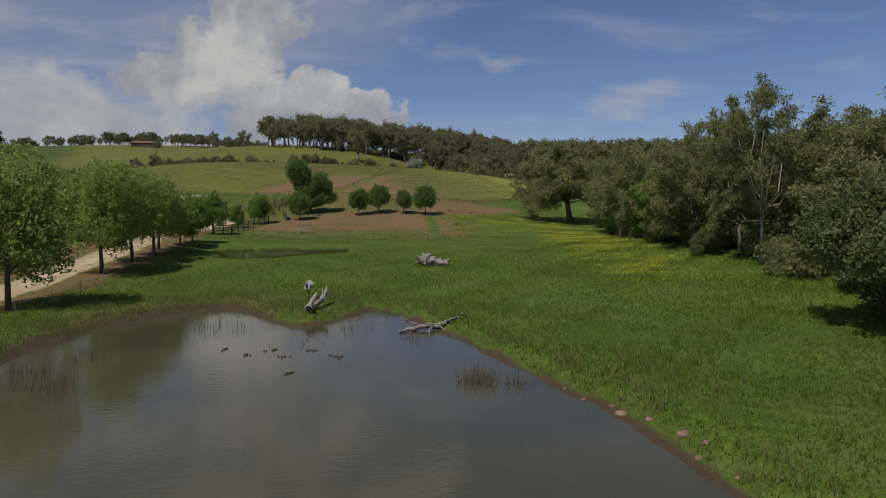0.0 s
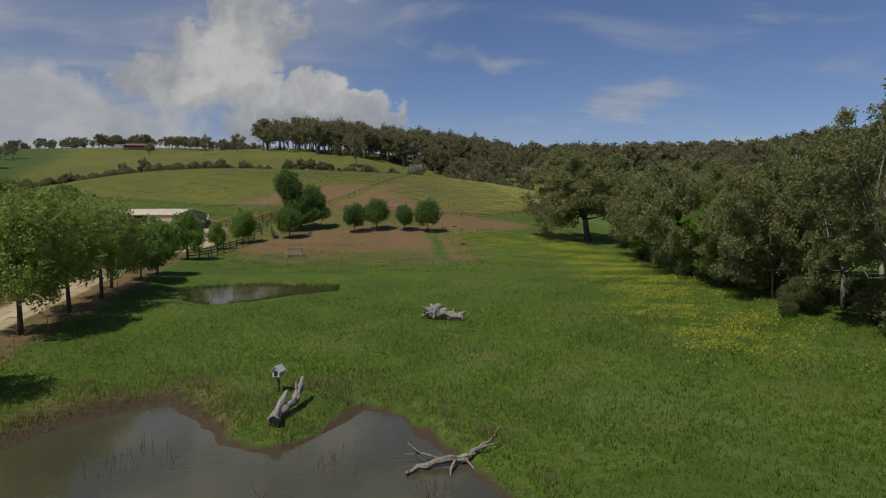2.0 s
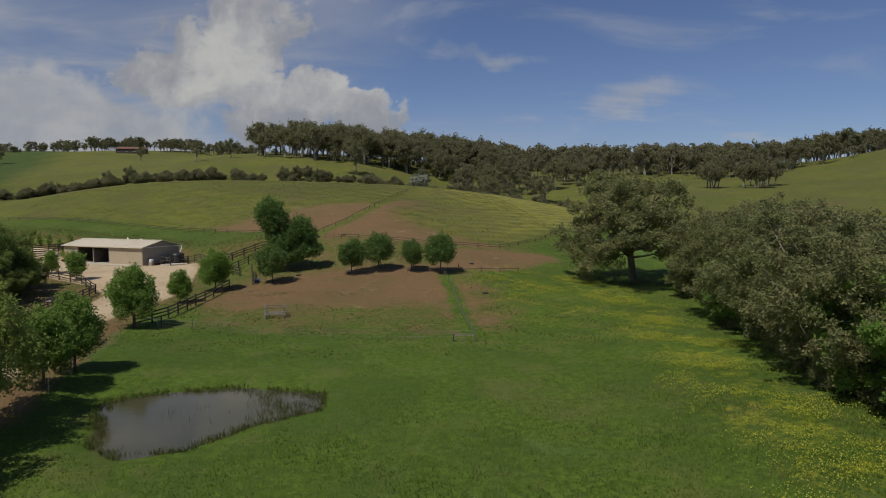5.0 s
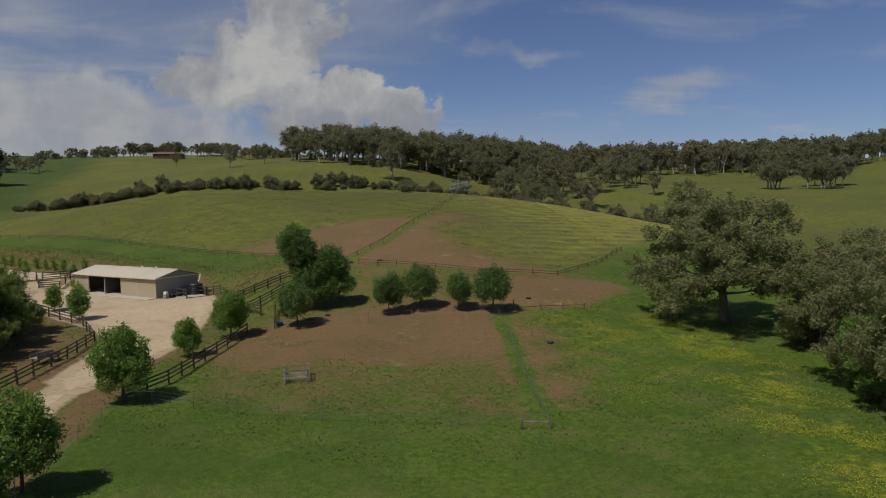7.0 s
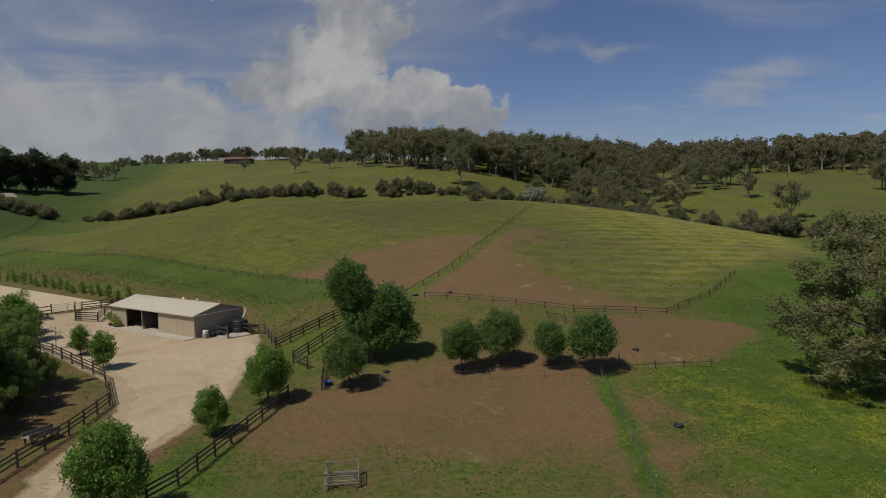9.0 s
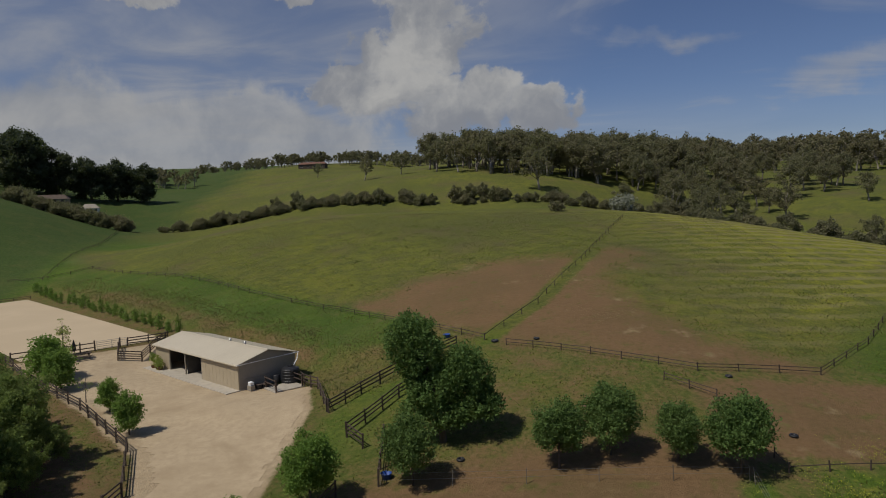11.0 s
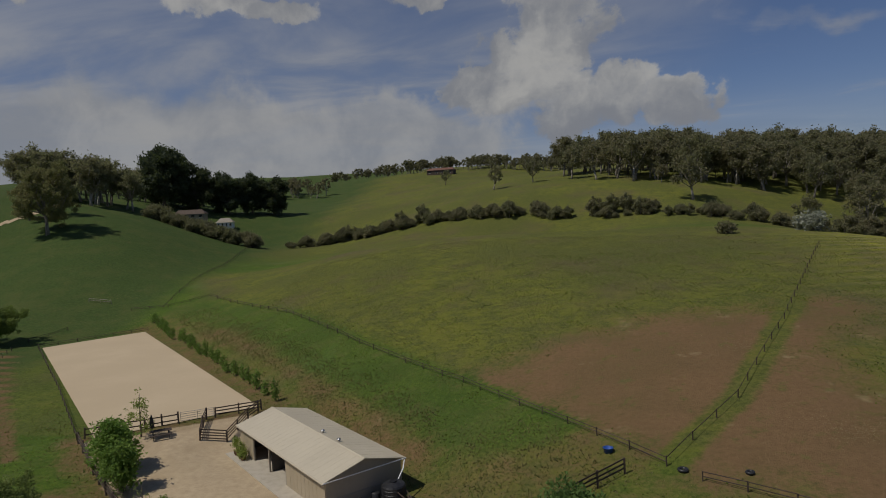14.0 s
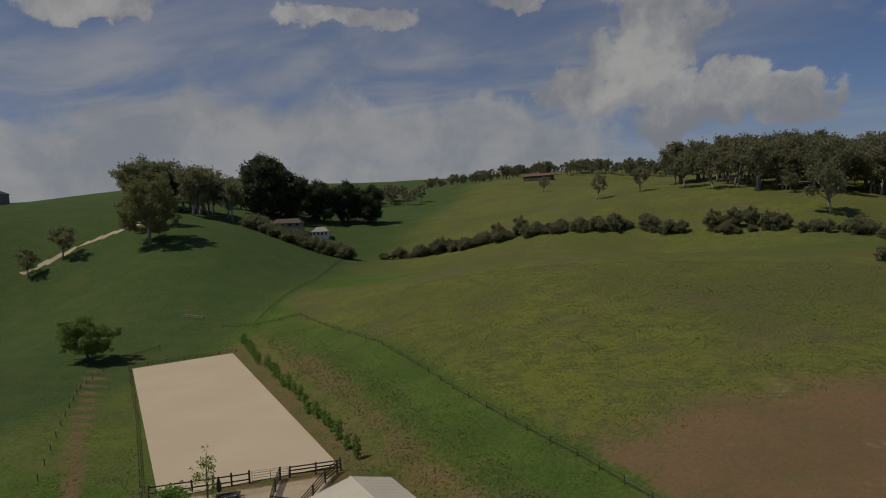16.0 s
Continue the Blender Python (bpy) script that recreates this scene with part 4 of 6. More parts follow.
green_gum = gum_tree(75, 9, 4.4, 22000, M_leaf_green, 0.13, "green_wattle", "fresh-green wattle tree among the creek gums", "green wattles", M_bark, 0.15, 12)
for x, y, s in ((32.6, 64.5, 0.85), (30.6, 59, 0.75), (41, 89.5, 0.8)):
    place(green_gum, x, y, s, y)
wattle = bush(64, 6.3, 4.8, 40000, M_leaf_wattle, 0.11, "wattle_bush", "dense grey-green wattle bush at the meadow's edge", "wattle bushes")
for i, (x, y, s) in enumerate(((22.8, 25.6, 1.05), (28, 30.5, 0.9), (27, 20.5, 1.0), (27.6, 47, 0.35))):
    place(wattle, x, y, s, 1.4 * i)
scrub = bush(65, 2.6, 2.6, 4500, M_leaf_gum, 0.14, "scrub_bush", "low brownish scrub under the gum trees", "creek scrub")
for i in range(26):
    y = 34 + 3.1 * i
    place(scrub, float(np.interp(y, [34, 41, 57, 66, 85, 100, 116], [27, 28.5, 30.5, 32.5, 39.5, 44, 48])) + 4 * rnd.random() - 0.6, y, 0.5 + 0.6 * rnd.random(), 6 * rnd.random())

# hedge line behind the hill and scattered paddock trees
hedge = [bush(66, 5.6, 4.0, 3600, M_leaf_far, 0.34, "hedge_bush", "dark olive bush in the line behind the hill", "hedge line"),
         gum_tree(67, 8.5, 4.6, 3600, M_leaf_far, 0.32, "hedge_tree", "small dark gum in the line behind the hill", "hedge line", low=0.2, lobes_n=8, puffs=4)]
for i in range(150):
    t = i / 149
    if 0.47 < t < 0.5 or 0.57 < t < 0.6:
        continue
    x, y = -132 + 190 * t, 318 - 44 * t + 22 * math.sin(math.pi * t)
    if t > 0.62:
        x += 40 * (t - 0.62)
    place(hedge[1 if rnd.random() < 0.25 else 0], x + 3 * rnd.random(), y + 6 * rnd.random(), 0.32 + 0.5 * rnd.random() ** 1.6, 6 * rnd.random())
for i in range(44):
    t = i / 43
    place(hedge[1 if rnd.random() < 0.35 else 0], 50 + 66 * t + 3 * rnd.random(), 272 - 36 * t + 8 * rnd.random(), 0.42 + 0.5 * rnd.random(), 6 * rnd.random())
for i in range(26):
    t = i / 25
    place(hedge[0], -180 + 42 * t + 4 * rnd.random(), 300 + 4 * t + 4 * rnd.random(), 0.6 + 0.5 * rnd.random(), 6 * rnd.random())
far_gums = [gum_tree(81 + k, 17, 7.0, 2300, M_leaf_far, 0.42, "forest_gum", "forest gum with a pale trunk on the far hill", "hilltop forest", low=0.38, lobes_n=10, thick=0.95, flat=0.5, puffs=5) for k in range(4)]


def grove(count, cx, cy, rx, ry, s0=0.75, s1=1.1, seed=1):
    r = random.Random(seed)
    k = 0
    while k < count:
        a, b = r.uniform(-1, 1), r.uniform(-1, 1)
        if a * a + b * b < 1:
            place(far_gums[r.randrange(4)], cx + a * rx, cy + b * ry, r.uniform(s0, s1), r.random() * 6)
            k += 1


def woodland(count, cx, cy, rx, ry, s0, s1, seed):
    """A far wood whose trees cannot be counted: one mesh of stems and crowns."""
    r, verts, faces, mats = random.Random(seed), [], [], []
    base = 0
    for k in range(count):
        a, q = r.random() * 2 * math.pi, math.sqrt(r.random())
        x, y, s, turn = cx + rx * q * math.cos(a), cy + ry * q * math.sin(a), r.uniform(s0, s1), r.random() * 6
        m = Matrix.Translation((x, y, lz(x, y) - 0.1)) @ Matrix.Rotation(turn, 4, "Z") @ Matrix.Scale(s, 4)
        for i, ob in enumerate(far_gums[r.randrange(4)].children):
            me = ob.data
            co = np.empty(len(me.vertices) * 3, np.float32)
            me.vertices.foreach_get("co", co)
            mm = np.array(m)
            co = co.reshape(-1, 3)
            polys = [list(f.vertices) for f in me.polygons]
            if len(co) == 3 * len(polys):
                # a far crown makes do with fewer, larger clumps of leaves
                blade = co.reshape(-1, 3, 3)[: len(polys) // 3]
                mid = blade.mean(1, keepdims=True)
                co = (mid + (blade - mid) * 1.7).reshape(-1, 3)
                polys = polys[: len(blade)]
            verts.append(co @ mm[:3, :3].T + mm[:3, 3])
            faces += [[base + v for v in f] for f in polys]
            mats += [i] * len(polys)
            base += len(co)
    me = bpy.data.meshes.new("woodland")
    me.from_pydata(np.concatenate(verts), [], faces)
    for ob in far_gums[0].children:
        me.materials.append(ob.data.materials[0])
    me.polygons.foreach_set("material_index", mats)
    me.update()
    tagged(new("woodland", me), "distant olive-grey gum woodland along the ridge", "woodland", kind="stuff")


grove(140, 31, 392, 64, 46, 0.82, 1.08, 1)
grove(34, 100, 352, 44, 30, 0.6, 0.9, 2)
grove(9, 88, 304, 36, 20, 0.45, 0.75, 3)
woodland(170, 190, 470, 125, 55, 0.75, 1.05, 4)
woodland(110, 300, 420, 90, 60, 0.75, 1.05, 5)
woodland(150, 190, 462, 125, 55, 0.32, 0.5, 14)
woodland(90, 300, 412, 90, 60, 0.32, 0.5, 15)
grove(36, 31, 388, 62, 44, 0.36, 0.56, 21)
grove(16, 190, 300, 20, 16, 0.6, 0.8, 6)
grove(40, -260, 372, 46, 40, 0.7, 1.0, 7)
grove(34, -212, 300, 24, 16, 0.8, 1.15, 8)
woodland(150, -150, 660, 125, 24, 0.42, 0.75, 9)
woodland(30, -260, 500, 60, 20, 0.5, 0.8, 10)
for i, (x, y, s) in enumerate(((-193, 235.5, 0.62), (-181, 262, 0.8), (-186, 256, 0.7), (-116, 492, 0.55), (-44, 379, 0.6), (-60, 372, 0.6), (16.6, 323, 0.95), (59.5, 300, 0.85), (120, 268, 0.8), (38, 268, 0.5), (104, 262, 0.5), (-195, 226, 0.5))):
    place(far_gums[i % 4], x, y, s, 1.1 * i)
place(bush(68, 2.6, 1.9, 700, M_leaf_far, 0.35, "bush", "lone small bush on the hill behind the pasture"), 15.8, 238)
place(bush(69, 4.2, 3.6, 1500, M_blossom, 0.4, "blossom_bush", "white-flowering bush behind the hill fence"), 34, 250)
pine = gum_tree(91, 22, 10, 12000, M_leaf_pine, 0.55, "pine_tree", "massive near-black pine beside the far house", "dark pines", M_bark, 0.12, 18, flat=0.8, puffs=4)
for i, (x, y, s) in enumerate(((-214, 352, 1.0), (-222, 362, 1.05), (-206, 366, 0.85), (-196, 376, 0.75), (-190, 388, 0.75), (-180, 392, 0.7), (-318, 262, 0.55), (-310, 268, 0.5), (-326, 270, 0.5))):
    place(pine, x, y, 1.2 * s, i * 1.0)
tagged(place(willow, -121.5, 189.5, 1.2, 0.4, sz=0.95), "broad pale willow at the corner of the far meadow")
tagged(place(gums[0], -168.8, 246.5, 1.2, 1.0, sz=1.3), "large dark spreading gum on the far green hill", group="far hill gums")
saplings = garden_tree(45, 2.6, 0.7, 320, M_leaf_green, 0.2, 0.1, "sapling", "staked sapling in the row behind the arena", group="row of saplings")
for i in range(24):
    t = i / 23
    place(saplings, -101 + 55.5 * t + 0.7 * rnd.random(), 208.6 - 44.6 * t + 0.7 * rnd.random(), 0.55 + 0.3 * rnd.random(), 6 * rnd.random(), sz=0.7 + 0.5 * rnd.random())


# ---- fences ----
POST = Build().box((-0.07, -0.07, -0.4), (0.07, 0.07, 1.3), 0.02).mesh("post", M_fence)
RAIL = Build().box((0, -0.025, -0.065), (1, 0.025, 0.065), 0.012).mesh("rail", M_fence)
PICKET = Build().box((-0.02, -0.02, -0.3), (0.02, 0.02, 1.1), 0.006).mesh("picket", M_old)
WIRE = Build().tube([(0, 0, 0), (1, 0, 0)], [0.008, 0.008], 4).mesh("wire", M_steel)


SLIM_POST = Build().box((-0.04, -0.04, -0.4), (0.04, 0.04, 0.78), 0.012).mesh("post", M_fence)
SLIM_RAIL = Build().box((0, -0.015, -0.035), (1, 0.015, 0.035), 0.008).mesh("rail", M_fence)
LOW_POST = Build().box((-0.05, -0.05, -0.4), (0.05, 0.05, 0.75), 0.015).mesh("post", M_old)
PALE_RAIL = Build().box((0, -0.03, -0.05), (1, 0.03, 0.05), 0.01).mesh("rail", M_pale)


def fence(line, gap=2.6, rails=(0.45, 0.8, 1.15), post=POST, rail=RAIL, rail_name="rail", label="dark timber post-and-rail fence", name="fence", group="", lean=0.03):
    rng = random.Random(len(line) * 31 + int(line[0][0] * 10))
    pts = []
    for (ax, ay), (bx, by) in zip(line, line[1:]):
        n = max(1, round(math.hypot(bx - ax, by - ay) / gap))
        pts += [(ax + (bx - ax) * k / n, ay + (by - ay) * k / n) for k in range(n)]
    pts.append(line[-1])
    x0, y0 = pts[0]
    root = thing(name, pose(x0, y0, lz(x0, y0)), label, "fence", group)
    base = Vector((x0, y0, lz(x0, y0)))
    prev = None
    for x, y in pts:
        p = Vector((x, y, lz(x, y))) - base
        part("picket" if post is PICKET else "post", post, root, m=Matrix.Translation(p) @ Euler((rng.gauss(0, lean), rng.gauss(0, lean), rng.random() * 0.4)).to_matrix().to_4x4() @ Matrix.Diagonal((1, 1, rng.uniform(0.94, 1.06), 1)))
        if prev is not None:
            for z in rails:
                a, b = prev + Vector((0, 0, z + rng.gauss(0, 0.015))), p + Vector((0, 0, z + rng.gauss(0, 0.015)))
                d = b - a
                q = d.to_track_quat("X", "Z").to_matrix().to_4x4()
                part(rail_name, rail, root, m=Matrix.Translation(a) @ q @ Matrix.Diagonal((d.length, 1, 1, 1)))
        prev = p
    return root


fence([(-16.4, 98.4), (-14.4, 103.2), (-12.9, 109.8), (-10.4, 118.4)], 2.4)
fence([(-16.3, 98.2), (-13.9, 98.0)], 2.4, (0.95,), POST, PALE_RAIL, label="short timber rail at the paddock corner")
fence([(-14.6, 132.5), (-12.2, 135.8), (-9.2, 139.4), (-3.5, 144.2)], 2.4)
fence([(-9.9, 125.2), (-11.7, 127.4), (-8.3, 134), (-4.2, 138.6)], 2.4)
fence([(-21.2, 144.4), (-17.3, 138.6), (-14.8, 132.7)], 2.2)
fence([(-7.6, 119.6), (-8.4, 126.5)], 2.3)
fence([(-26.5, 98), (-26.4, 105.9), (-26.2, 112), (-26.4, 119), (-30.5, 126.6), (-40.7, 135.5), (-50, 141.8), (-58.6, 148)], 2.5)
fence([(-59.6, 148.8), (-79.4, 165), (-109.2, 188.3), (-99, 205)], 3.2, (0.38, 0.7), SLIM_POST, SLIM_RAIL)
fence([(-59.0, 149.2), (-54.5, 153), (-51.9, 155.2)], 2.2, (0.45, 1.05))
fence([(-48.9, 157.7), (-44.9, 160.9)], 2.2, (0.4, 0.75, 1.1))
gate = thing("steel_gate", pose(-51.8, 155.28, lz(-51.8, 155.28), 0, 0, 40), "pale galvanised tube gate into the riding arena", "gate")
for z in (0.25, 0.5, 0.75, 1.0, 1.2):
    part("bar", Build().tube([(0.12, 0, z), (3.65, 0, z)], [0.022] * 2, 6).mesh("bar", M_steel), gate)
for x in (0.12, 1.9, 3.65):
    part("stile", Build().tube([(x, 0, 0.0), (x, 0, 1.22)], [0.025] * 2, 6).mesh("stile", M_steel), gate)
fence([(-74.7, 148.7), (-88, 160.6), (-103.2, 174.4), (-113, 186)], 4.0, (0.65,), SLIM_POST, WIRE, "wire", "line of low dark posts beside the dirt path")
fence([(-117, 193), (-116.6, 202)], 4.4, (0.38, 0.7), SLIM_POST, SLIM_RAIL)
fence([(-125, 216.3), (-119.5, 217.2)], 2.8, (0.5, 0.9), LOW_POST, PALE_RAIL, label="short pale timber rail at the gully corner")
fence([(-49.5, 156.9), (-47.2, 152.6), (-44.6, 153.6), (-44.9, 160.2)], 2.0, (0.35, 0.65, 0.95, 1.25), label="timber holding pen beside the shed")
fence([(-112, 215), (-104, 217.5), (-96.5, 223), (-64.6, 201.5), (-40.5, 180), (-21.3, 165), (-11.1, 155.2), (-0.5, 144.9)], 4.0, (0.38, 0.68), SLIM_POST, SLIM_RAIL)
fence([(-0.5, 145), (5.9, 155.3), (13.8, 176.3), (28.7, 222.7)], 3.6, (0.66,), SLIM_POST, SLIM_RAIL)
fence([(1.8, 142.9), (12.7, 138), (19.1, 135.6), (30.3, 136.6), (40, 147), (49.7, 160.2)], 3.4, (0.36, 0.68), SLIM_POST, SLIM_RAIL)
fence([(15.6, 133.6), (19.1, 130.4), (17.4, 124.6)], 2.6, (0.36, 0.68), SLIM_POST, SLIM_RAIL)
fence([(20.1, 121.5), (20.3, 119.6), (28.6, 120.6)], 3.0, (0.5,), SLIM_POST, SLIM_RAIL)
fence([(12.8, 88.9), (14.7, 88.6)], 1.9, (0.55,), LOW_POST, PALE_RAIL, label="timber strainer assembly at the wire fence corner")
fence([(-14.3, 98.3), (-7.3, 95.1), (-1, 92.8), (5.7, 91.2), (14.7, 88.7)], 3.3, (0.35, 0.65, 0.95), PICKET, WIRE, "wire", "wire fence on thin pickets across the meadow", "wire_fence")
fence([(14.8, 89), (15.9, 99.8), (17, 110.2), (17.6, 118.2)], 3.6, (0.35, 0.65, 0.95), PICKET, WIRE, "wire", "wire fence on thin pickets in a grassy strip", "wire_fence")
fence([(-7.4, 119.5), (2.8, 118.9), (17.4, 118.6)], 4.4, (0.5, 0.95), PICKET, WIRE, "wire", "wire fence in front of the row of round trees", "wire_fence")
fence([(-17.2, 40), (-17.0, 58), (-16.2, 74), (-16.4, 94)], 4.2, (0.4, 0.8), PICKET, WIRE, "wire", "wire fence along the driveway trees", "wire_fence")
fence([(-105, 217), (-120, 262), (-137, 302)], 5.0, (0.38, 0.7), post=SLIM_POST, rail=SLIM_RAIL, label="old fence down the gully")


# ---- the shed ----
def build_shed():
    L, D, E, A = SHED_LEN, SHED_DEEP, 2.8, 3.75
    m = Matrix.Translation((SHED_A.x, SHED_A.y, 4.88)) @ Matrix(((SHED_U.x, SHED_N.x, 0), (SHED_U.y, SHED_N.y, 0), (0, 0, 1))).to_4x4()
    root = thing("stable_shed", m, "cream steel stable shed with two open bays and a pale roof", "shed")
    t = 0.12
    for x0, x1 in ((0, 7.7), (15.7, L)):
        wall = part("wall", Build().box((x0, 0, 0), (x1, t, E)).mesh("wall", M_wall), root, "cream steel front wall")
        for k in range(1, int((x1 - x0) / 0.76)):
            part("rib", RIB, wall, m=pose(x0 + 0.76 * k, -0.012, 0.05))
    part("lintel", Build().box((7.7, 0.004, E - 0.22), (15.7, t, E)).mesh("lintel", M_wall), root)
    part("back_wall", Build().box((0, D - t, 0), (L, D, E)).mesh("back_wall", M_wall), root)
    for name, x0 in (("gable_wall", 0.003), ("end_wall", L - t - 0.003)):
        g = Build()
        prof = [(t + 0.003, 0), (D - t - 0.003, 0), (D - t - 0.003, E), (D / 2, A - 0.06), (t + 0.003, E)]
        g.add([(x0, y, z) for y, z in prof] + [(x0 + t, y, z) for y, z in prof], [(4, 3, 2, 1, 0), (5, 6, 7, 8, 9)] + [(k, (k + 1) % 5, 5 + (k + 1) % 5, 5 + k) for k in range(5)])
        part(name, g.mesh(name, M_gable), root, "steel gable wall with its shade greyed into the colour")
    for y0, z0, y1, z1 in ((-0.28, E - 0.03, D / 2, A), (D / 2 + 0.004, A, D + 0.28, E - 0.03)):
        r = Build().add([(-0.3, y0, z0), (L + 0.3, y0, z0), (L + 0.3, y1, z1), (-0.3, y1, z1), (-0.3, y0, z0 + 0.07), (L + 0.3, y0, z0 + 0.07), (L + 0.3, y1, z1 + 0.07), (-0.3, y1, z1 + 0.07)],
                        [(3, 2, 1, 0), (4, 5, 6, 7), (0, 1, 5, 4), (1, 2, 6, 5), (2, 3, 7, 6), (3, 0, 4, 7)])
        pane = part("roof", r.mesh("roof", M_roof), root, "pale cream steel roof slope")
        slope = math.hypot(y1 - y0, z1 - z0)
        tilt = math.degrees(math.atan2(z1 - z0, y1 - y0))
        for k in range(25):
            part("rib", ROOF_RIB, pane, m=pose(0.0 + 0.8 * k, y0, z0 + 0.075, tilt) @ Matrix.Diagonal((1, slope, 1, 1)))
    part("ridge_cap", Build().add([(-0.32, D / 2 - 0.2, A + 0.05), (L + 0.32, D / 2 - 0.2, A + 0.05), (L + 0.32, D / 2, A + 0.12), (-0.32, D / 2, A + 0.12), (-0.32, D / 2 + 0.2, A + 0.05), (L + 0.32, D / 2 + 0.2, A + 0.05)], [(0, 1, 2, 3), (3, 2, 5, 4)]).mesh("ridge_cap", M_roof), root)
    for y in (-0.36, D + 0.28):
        part("gutter", Build().box((-0.3, y, E - 0.1), (L + 0.3, y + 0.1, E + 0.01), 0.02).mesh("gutter", M_roof), root)
    part("barge", Build().tube([(-0.34, -0.3, E), (-0.34, D / 2, E + 0.02), (-0.34, D + 0.3, E)], [0.05] * 3, 4).mesh("barge", M_white), root, "white trim under the gable")
    for x in (7.8, 11.7, 15.6):
        part("column", Build().box((x - 0.07, 0.01, 0), (x + 0.07, 0.15, E - 0.22), 0.015).mesh("column", M_gable), root)
    part("partition", Build().box((11.65, 0.3, 0), (11.75, D - 0.3, 2.2)).mesh("partition", M_inside), root)
    for x0, x1 in ((7.7, 11.6), (11.8, 15.7)):
        part("back_lining", Build().box((x0, 4.2, 0), (x1, 4.3, E - 0.1)).mesh("back_lining", M_inside), root, "dark panel across the back of the open bay")
        gate = part("stable_gate", Build().tube([(x0 + 0.3, 2.6, 0.3), (x1 - 0.3, 2.6, 0.3), (x1 - 0.3, 2.6, 1.3), (x0 + 0.3, 2.6, 1.3), (x0 + 0.3, 2.6, 0.3)], [0.025] * 5, 6).mesh("stable_gate", M_steel), root)
        for k in range(6):
            part("bar", Build().tube([(x0 + 0.5 + 0.4 * k, 2.6, 0.3), (x0 + 0.5 + 0.4 * k, 2.6, 1.3)], [0.015] * 2, 5).mesh("bar", M_steel), gate)
    part("floor_slab", Build().box((-0.1, -1.5, -0.3), (L + 0.6, D + 0.1, 0.1), 0.02).mesh("floor_slab", M_concrete), root, "concrete slab and front apron")
    for x in (5.2, 8.4):
        part("roof_vent", Build().tube([(x, D / 2 + 0.5, A - 0.1), (x, D / 2 + 0.5, A + 0.12)], [0.12, 0.12], 10).tube([(x, D / 2 + 0.5, A + 0.12), (x, D / 2 + 0.5, A + 0.24)], [0.2, 0.1], 10).mesh("roof_vent", M_steel), root)
    part("downpipe", Build().tube([(-0.4, D + 0.1, E - 0.1), (-0.9, D - 0.4, 2.2), (-1.5, D - 1.3, 1.75)], [0.06] * 3, 7).mesh("downpipe", M_white), root, "white pipe from the gutter to the tank")
    part("conduit", Build().tube([(-0.03, 0.9, 1.15), (-0.03, 6, 1.15)], [0.03] * 2, 5).mesh("conduit", M_gable), root)
    return m


RIB = Build().box((-0.02, 0, 0), (0.02, 0.014, 2.68)).mesh("rib", M_wall)
ROOF_RIB = Build().box((-0.012, 0, -0.005), (0.012, 1, 0.001)).mesh("rib", M_roof)
SHED = build_shed()


def at_shed(x, y, z=0.0, turn=0.0):
    return SHED @ pose(x, y, z, 0, 0, turn)


def ring(points, rings, sides=14):
    """A turned shape: (radius, height) pairs round an upright axis."""
    b = Build()
    vs = [(r * math.cos(2 * math.pi * k / sides), r * math.sin(2 * math.pi * k / sides), z) for r, z in points for k in range(sides)]
    fs = [(i * sides + k, i * sides + (k + 1) % sides, (i + 1) * sides + (k + 1) % sides, (i + 1) * sides + k) for i in range(len(points) - 1) for k in range(sides)]
    fs += [tuple(range(sides - 1, -1, -1)), tuple(range((len(points) - 1) * sides, len(points) * sides))] if rings else []
    return b.add(vs, fs)


tank = thing("water_tank", at_shed(-1.7, 5.3), "round black plastic rainwater tank beside the shed", "water tank")
part("body", ring([(0.98, -0.05), (1.0, 0.1), (1.0, 1.5), (0.92, 1.62), (0.4, 1.8)], True, 20).mesh("body", M_black, False), tank)
part("lid", ring([(0.3, 1.8), (0.32, 1.82), (0.3, 1.9)], True).mesh("lid", M_black), tank)
for k in range(4):
    part("band", ring([(1.0, 0.3 + 0.33 * k), (1.03, 0.33 + 0.33 * k), (1.0, 0.36 + 0.33 * k)], False, 20).mesh("band", M_black), tank)
drum = thing("drum", at_shed(-0.8, 4.1), "black plastic drum against the shed wall", "drum", "drums")
part("body", ring([(0.36, -0.05), (0.38, 0.3), (0.36, 0.95), (0.3, 1.0)], True).mesh("body", M_black, True), drum)
copy_thing(drum, at_shed(-0.7, 3.2))
tyre_mesh = Build()
tyre_mesh = ring([(0.2, 0.02), (0.36, 0.0), (0.42, 0.1), (0.36, 0.22), (0.2, 0.2), (0.2, 0.02)], False, 18)
TYRE = tyre_mesh.mesh("tread", M_black, True)
tyre = thing("tyre", at_shed(-1.6, 3.3, 0.0), "old black tyre lying on the ground", "tyre", "old tyres")
part("tread", TYRE, tyre)
for x, y, s in ((22.7, 124.5, 0.8), (20.8, 108.7, 0.9), (5.0, 143.8, 0.8), (21.5, 134.6, 0.8), (-1.9, 122.3, 0.8), (0.6, 144.2, 1.0)):
    c = copy_thing(tyre, pose(x, y, lz(x, y), 0, 0, 40 * x))
    c.scale = (s, s, s)
pump = thing("pump", at_shed(-0.9, 0.9), "small white pump box on a stand by the gable", "pump")
part("box", Build().box((-0.25, -0.2, 0.55), (0.25, 0.2, 0.95), 0.05).mesh("box", M_white), pump)
part("stand", Build().box((-0.35, -0.25, 0.02), (0.35, 0.25, 0.55), 0.03).mesh("stand", M_gable), pump)
